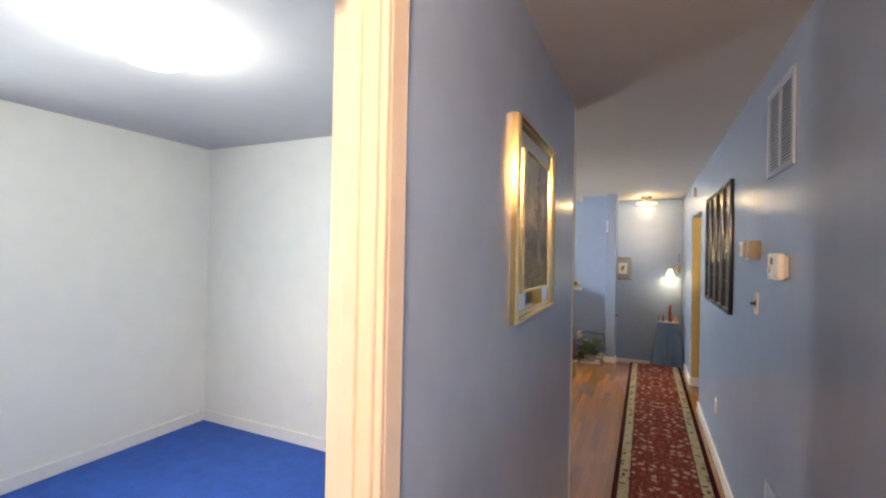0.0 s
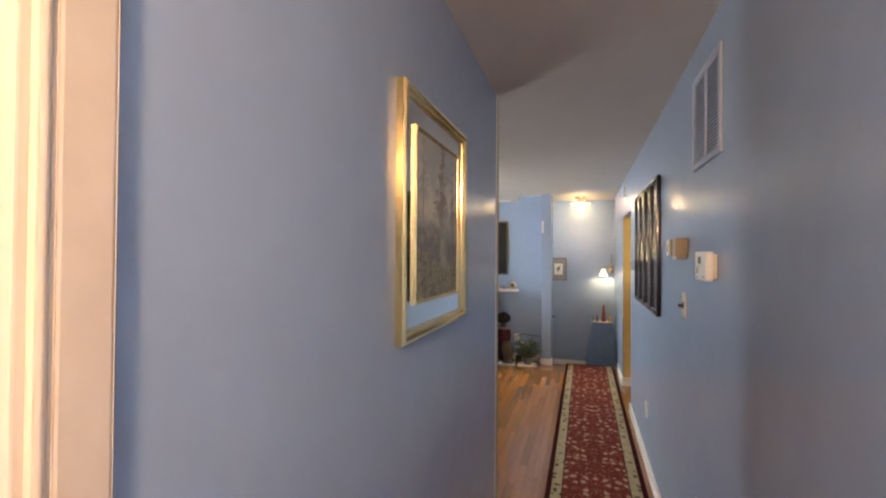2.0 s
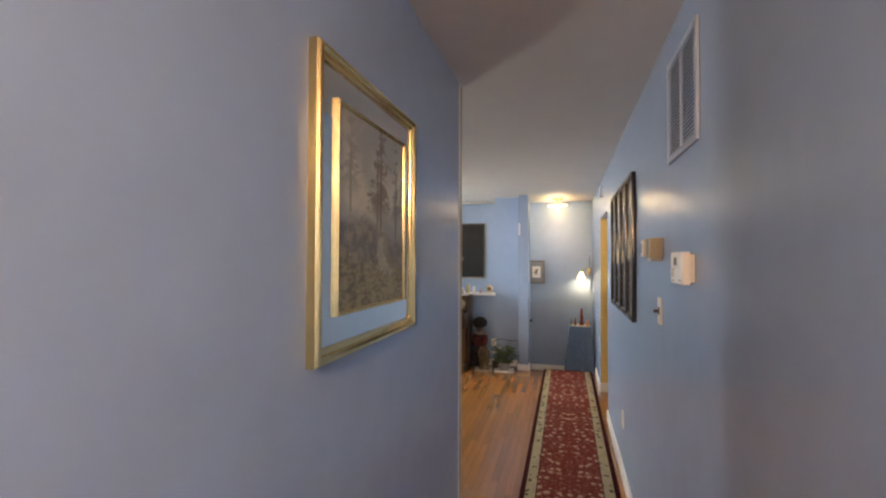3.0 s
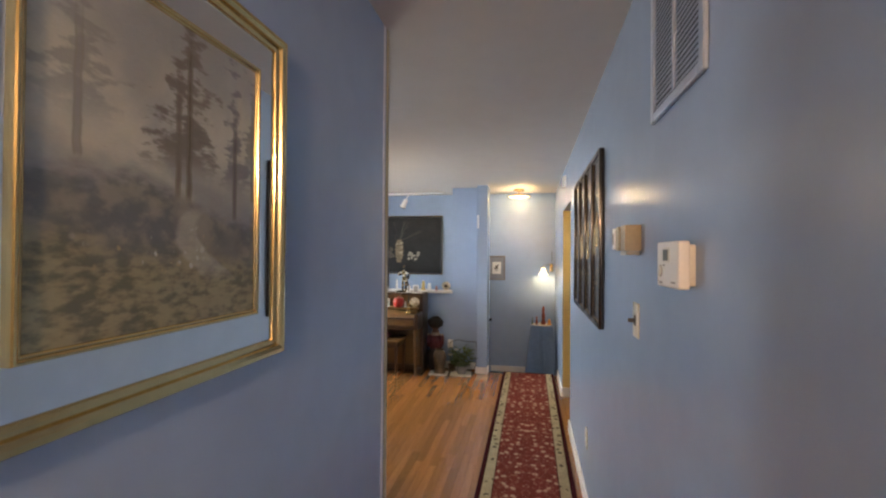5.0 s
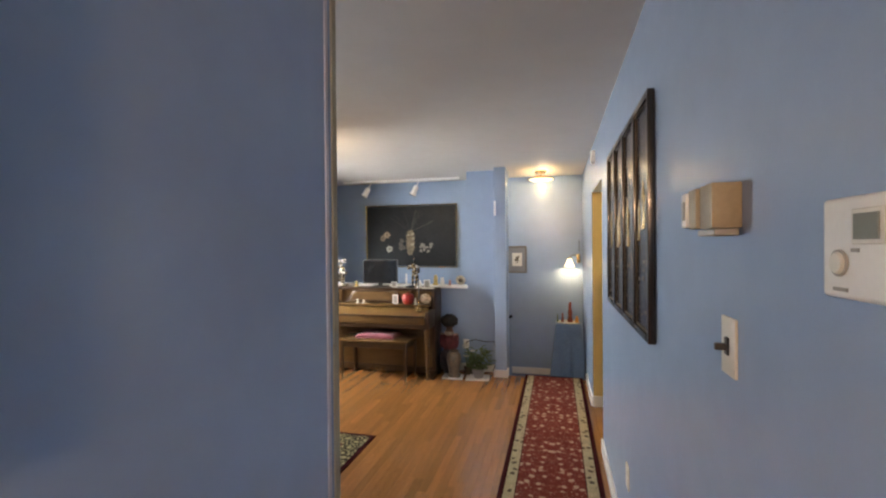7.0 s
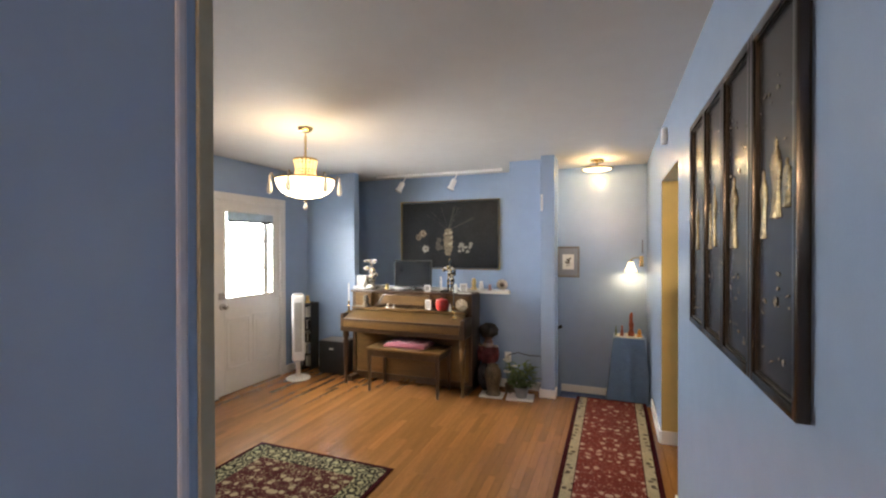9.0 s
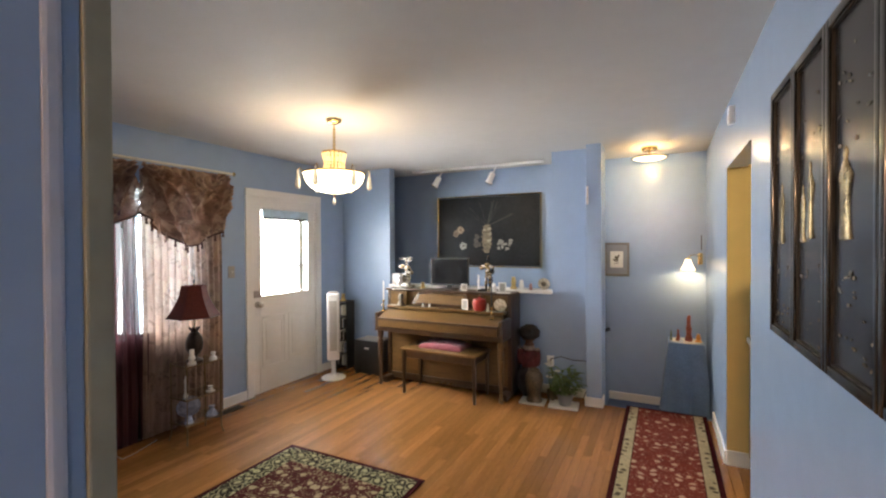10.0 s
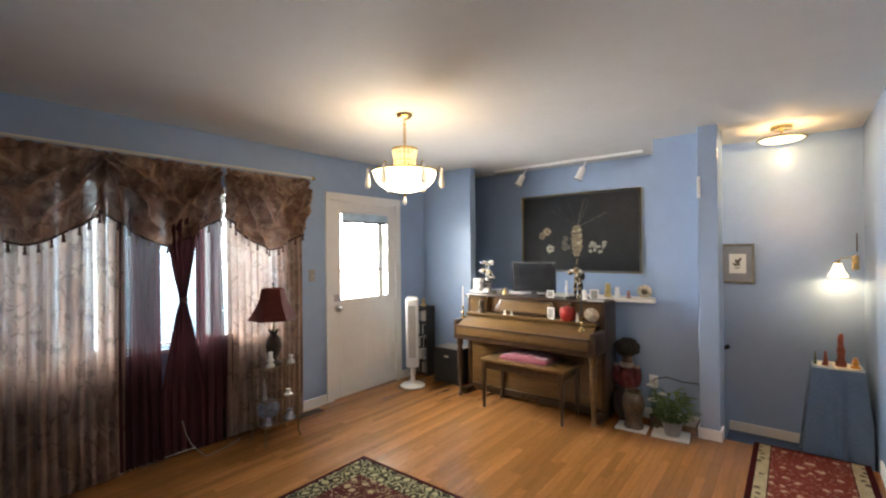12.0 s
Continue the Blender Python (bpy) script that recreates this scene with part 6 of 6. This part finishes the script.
# ---------------------------------------------------------------- by the post: doll, vase, plant
bm = bmesh.new()
for k, (x, y, z, a, b, c) in enumerate(((0, 0, 0.16, 0.12, 0.10, 0.17), (0, 0, 0.34, 0.085, 0.07, 0.13), (0, 0, 0.49, 0.06, 0.055, 0.07), (0, 0, 0.60, 0.052, 0.055, 0.06), (0, 0.015, 0.64, 0.108, 0.09, 0.085), (-0.09, 0, 0.40, 0.035, 0.035, 0.10), (0.09, -0.01, 0.40, 0.035, 0.035, 0.10))):
    blob(bm, (x, y, z), (a, b, c), k, 0.22, 18)
DOLLM = mat("doll_cloth_and_hair", (0.09, 0.06, 0.05), 0.85, vary=0.5, scale=16.0, bump=0.4, bscale=110)
n_, l_ = DOLLM.node_tree.nodes, DOLLM.node_tree.links
co_, sp_, rp_ = n_.new("ShaderNodeTexCoord"), n_.new("ShaderNodeSeparateXYZ"), n_.new("ShaderNodeValToRGB")
l_.new(co_.outputs["Object"], sp_.inputs[0])
l_.new(sp_.outputs["Z"], rp_.inputs["Fac"])
rp_.color_ramp.interpolation = "CONSTANT"
rp_.color_ramp.elements[0].position, rp_.color_ramp.elements[0].color = 0.0, (0.035, 0.030, 0.035, 1)
rp_.color_ramp.elements[1].position, rp_.color_ramp.elements[1].color = 0.30, (0.085, 0.014, 0.016, 1)
for at_, cl_ in ((0.47, (0.30, 0.24, 0.20, 1)), (0.515, (0.10, 0.055, 0.04, 1)), (0.575, (0.010, 0.008, 0.007, 1))):
    e_ = rp_.color_ramp.elements.new(at_)
    e_.color = cl_
vm_ = [q for q in n_ if q.bl_idname == "ShaderNodeVectorMath"][0]
mx_ = n_.new("ShaderNodeVectorMath")
mx_.operation = "MULTIPLY"
l_.new(rp_.outputs["Color"], mx_.inputs[0])
vm_.inputs[0].default_value = (1, 1, 1)
l_.new(vm_.outputs[0], mx_.inputs[1])
l_.new(mx_.outputs[0], n_["Principled BSDF"].inputs["Base Color"])
dm = part("doll", bm, DOLLM, None, smooth=70)
one_skin(dm, 0.009)
tagged(dm, "dark-haired doll in a red and dark dress beside the piano", "doll")
dm.matrix_world = Matrix.Translation((-1.04, 6.90, 0.0))


def tray(place, w, d, label, turn):
    t = thing("plant_tray", label, "tray", place, "white trays", turn)
    part("base", boxes((-w, w, -d, d, 0, 0.008), bevel=0.002), TILEW, t)
    part("rim", boxes((-w, -w + 0.01, -d, d, 0.008, 0.018), (w - 0.01, w, -d, d, 0.008, 0.018), (-w + 0.01, w - 0.01, -d, -d + 0.01, 0.008, 0.018), (-w + 0.01, w - 0.01, d - 0.01, d, 0.008, 0.018), bevel=0.002), TILEW, t)


tray((-0.955, 6.735, 0), 0.12, 0.085, "white tile under the brown vase", 4)
tray((-0.665, 6.76, 0), 0.135, 0.10, "white tray under the leafy pot plant", 6)
vs_ = thing("floor_vase", "brown mottled pottery vase on a white tile", "vase", (-0.945, 6.745, 0.009))
part("body", lathe([(0.0, 0.0), (0.075, 0.0), (0.08, 0.015), (0.062, 0.05), (0.072, 0.12), (0.088, 0.20), (0.080, 0.26), (0.055, 0.295), (0.060, 0.31), (0.052, 0.312), (0.046, 0.295), (0.07, 0.25), (0.0, 0.05)], 28), BROWNC, vs_)
fl = thing("silk_flowers", "pale cream flowers beside the vase", "flowers", (-0.80, 6.87, 0.0))
part("pot", lathe([(0.0, 0.0), (0.04, 0.0), (0.052, 0.10), (0.048, 0.10), (0.036, 0.02), (0.0, 0.02)], 18), BROWNC, fl)
R = random.Random(8)
for k in range(8):
    x, y, z = R.uniform(-0.05, 0.06), R.uniform(-0.05, 0.05), R.uniform(0.20, 0.36)
    part("stem", tube([(x * 0.3, y * 0.3, 0.08), (x * 0.7, y * 0.7, z * 0.6), (x, y, z)], 0.0025, 5), STEM, fl)
    b_ = bmesh.new()
    for q in range(6):
        a = 2 * math.pi * q / 6
        blob(b_, (x + 0.018 * math.cos(a), y + 0.018 * math.sin(a), z), (0.014, 0.014, 0.006), q, 0.3, 8)
    part("bloom", b_, PORC, fl, "cream petals")

plant = thing("potted_plant", "bushy green pot plant on a white tray", "plant", (-0.655, 6.77, 0.009))
part("pot", lathe([(0.0, 0.0), (0.055, 0.0), (0.075, 0.09), (0.08, 0.095), (0.08, 0.11), (0.072, 0.11), (0.066, 0.09), (0.0, 0.085)], 24), mat("grey_pot", (0.22, 0.23, 0.24), 0.5), plant)
part("soil", lathe([(0.0, 0.094), (0.068, 0.092)], 20), SOIL, plant)
R = random.Random(3)
for k in range(34):
    a, reach, top = R.uniform(0, 2 * math.pi), R.uniform(0.06, 0.20), R.uniform(0.10, 0.33)
    c, s = math.cos(a), math.sin(a)
    tip = Vector((reach * c, reach * s * 0.75, top))
    part("stem", tube([(0.02 * c, 0.02 * s, 0.09), (reach * 0.5 * c, reach * 0.4 * s, top * 0.8), tip], [0.003, 0.0025, 0.0015], 5), STEM, plant)
    for q in range(5):
        f = 0.55 + 0.45 * q / 4
        o = Vector((reach * f * c, reach * f * s * 0.75, top * (0.55 + 0.45 * f))) + Vector((R.uniform(-0.015, 0.015), R.uniform(-0.015, 0.015), R.uniform(-0.01, 0.015)))
        b_ = a + R.uniform(-1.4, 1.4)
        ln, wd, droop = R.uniform(0.045, 0.08), R.uniform(0.012, 0.02), R.uniform(-0.02, 0.03)
        d, e = Vector((math.cos(b_), math.sin(b_), 0)), Vector((-math.sin(b_), math.cos(b_), 0))
        bm = bmesh.new()
        pts = [[bm.verts.new(o + d * ln * t + e * wd * w * sgn + Vector((0, 0, droop * math.sin(t * 2.4) + 0.006 * abs(sgn)))) for sgn in (-1, 0, 1)] for t, w in ((0.0, 0.15), (0.3, 0.9), (0.65, 0.85), (1.0, 0.05))]
        for r1, r2 in zip(pts, pts[1:]):
            for i in range(2):
                bm.faces.new((r1[i], r1[i + 1], r2[i + 1], r2[i]))
        part("leaf", bm, LEAF, plant)
cbx = thing("black_cable", "black cable looping from a wall socket", "cable")
part("wire", tube([(-0.86, YP - 0.03, 0.33), (-0.84, YP - 0.06, 0.37), (-0.74, YP - 0.05, 0.40), (-0.62, YP - 0.04, 0.375), (-0.50, YP - 0.04, 0.38), (-0.489, YP - 0.06, 0.30), (-0.492, YP - 0.05, 0.10), (-0.52, YP - 0.06, 0.02)], 0.0055, 7), BLACKP, cbx)
part("plug", boxes((-0.885, -0.835, YP - 0.045, YP - 0.006, 0.305, 0.355), bevel=0.006, seg=2), IVORY, cbx, "ivory plug")
o4 = wall_plate("outlet", "white socket outlet behind the plants", (-0.86, YP, 0.33), PLASTIC, 90, "outlet")

# ---------------------------------------------------------------- kitchen glimpse
kc = thing("kitchen_cabinet", "dark wooden kitchen cabinet beside the yellow wall", "cabinet", (0.975, 5.90, 0.0))
part("body", boxes((-0.27, 0.27, -0.20, 0.235, 0.08, 0.86), bevel=0.003), WALNUTD, kc)
part("plinth", boxes((-0.26, 0.26, -0.16, 0.235, 0.0, 0.08)), BLACKP, kc)
part("counter_top", boxes((-0.285, 0.285, -0.22, 0.235, 0.86, 0.90), bevel=0.006, seg=2), GREY, kc, "grey worktop")
cdr = part("door", boxes((-0.25, 0.25, -0.218, -0.201, 0.10, 0.84), bevel=0.004), WALNUTD, kc)
part("handle", tube([(0.2, -0.225, 0.55), (0.2, -0.245, 0.57), (0.2, -0.245, 0.66), (0.2, -0.225, 0.68)], 0.005, 8), STEEL, cdr)
mw = thing("microwave_oven", "black microwave oven on the kitchen cabinet", "microwave", (0.955, 5.92, 0.90))
part("body", boxes((-0.25, 0.24, -0.17, 0.19, 0.008, 0.36), bevel=0.006, seg=2), BLACKP, mw)
part("door", boxes((-0.245, 0.12, -0.186, -0.171, 0.015, 0.352), bevel=0.004), SCREEN, mw)
part("control_panel", boxes((0.125, 0.235, -0.184, -0.171, 0.015, 0.352), bevel=0.003), GREY, mw)
part("foot", boxes((-0.22, -0.19, -0.14, -0.11, 0, 0.008), (0.18, 0.21, -0.14, -0.11, 0, 0.008), (-0.22, -0.19, 0.13, 0.16, 0, 0.008), (0.18, 0.21, 0.13, 0.16, 0, 0.008)), BLACKP, mw)
kl = thing("ceiling_light", "round lit glass kitchen ceiling light", "ceiling light", (1.9, 4.7, 0.0))
part("glass", lathe([(0.0, H - 0.09), (0.10, H - 0.08), (0.15, H - 0.04), (0.155, H)], 28), BELLG, kl)
lamp("kitchen_bulb", "POINT", (1.9, 4.7, H - 0.2), 25, (1.0, 0.86, 0.66), 0.1)

# ---------------------------------------------------------------- bedroom and hall lamps
fx = thing("ceiling_light", "bright white bedroom ceiling light", "ceiling light", (-1.84, 1.10, 0.0))
part("pan", lathe([(0.07, H - 0.012), (0.075, H - 0.01), (0.075, H)], 28), PLASTIC, fx)
part("stem", tube([(0, 0, H - 0.01), (0, 0, H - 0.13)], 0.006, 8), PLASTIC, fx)
part("bowl", lathe([(0.0, H - 0.14), (0.07, H - 0.132), (0.12, H - 0.115), (0.15, H - 0.09), (0.147, H - 0.09), (0.117, H - 0.111), (0.068, H - 0.127), (0.0, H - 0.134)], 36), FLUO, fx, "glowing white glass bowl").visible_shadow = False
lamp("bedroom_bulb", "POINT", (-1.84, 1.10, H - 0.115), 16.5, (1.0, 0.99, 0.91), 0.05)
hl = thing("ceiling_light", "lit frosted glass ceiling light in the hall", "ceiling light", (0.16, -0.72, 0.0))
part("pan", lathe([(0.0, H - 0.02), (0.07, H - 0.02), (0.075, H - 0.01), (0.075, H)], 24), BRASS, hl)
part("stem", tube([(0, 0, H - 0.015), (0, 0, H - 0.16)], 0.007, 8), BRASS, hl)
part("bowl", lathe([(0.0, H - 0.20), (0.06, H - 0.195), (0.11, H - 0.17), (0.14, H - 0.13), (0.136, H - 0.13), (0.106, H - 0.165), (0.058, H - 0.188), (0.0, H - 0.193)], 32), BELLG, hl, "glowing frosted glass bowl").visible_shadow = False
lamp("hall_bulb", "POINT", (0.16, -0.72, H - 0.24), 106, (1.0, 0.60, 0.33), 0.12)

# ---------------------------------------------------------------- oak strips
floor = bpy.data.objects["floor"]
R = random.Random(7)
PITCH = 0.0572
lengths = (0.45, 0.6, 0.75, 0.9, 1.1, 1.35)
strip = {}
for ln in lengths:
    strip[ln] = mesh_of("plank", boxes((-PITCH / 2 + 0.0003, PITCH / 2 - 0.0003, 0.0006, ln - 0.0006, -0.012, 0.0), bevel=0.0005), OAK)
rest = bmesh.new()
areas = [(XW, XR, YS, YE - 0.03), (XL, XR, -0.6, YS)]
count = 0
for x0, x1, y0, y1 in areas:
    n = int(round((x1 - x0) / PITCH))
    for i in range(n):
        x = x0 + (i + 0.5) * (x1 - x0) / n
        y = y0
        first = True
        while y < y1 - 0.01:
            ln = R.choice(lengths)
            if first:
                ln, first = R.choice(lengths[:4]), False
            fit_in = y + ln <= y1
            if fit_in and count < 300 and x > -2.6 and y0 > 2 and y > 3.4:
                p = new("plank", strip[ln])
                p.parent = floor
                p.location = (x, y, 0.0)
                count += 1
            else:
                box(rest, x - PITCH / 2 + 0.0003, x + PITCH / 2 - 0.0003, y + 0.0006, min(y + ln, y1) - 0.0006, -0.012, 0.0)
            y += ln
for x0, x1, y0, y1 in ((XW, -0.85, YE - 0.03, YP), (-0.85, -0.335, YE - 0.03, YP), (XR, 0.70, 5.19, 6.14)):
    n = max(1, int(round((x1 - x0) / PITCH)))
    for i in range(n):
        w = (x1 - x0) / n
        box(rest, x0 + i * w + 0.0005, x0 + (i + 1) * w - 0.0005, y0, y1, -0.012, 0.0)
ro = part("plank_rows", rest, OAK, floor, smooth=None)
tagged(ro, kind="stuff")
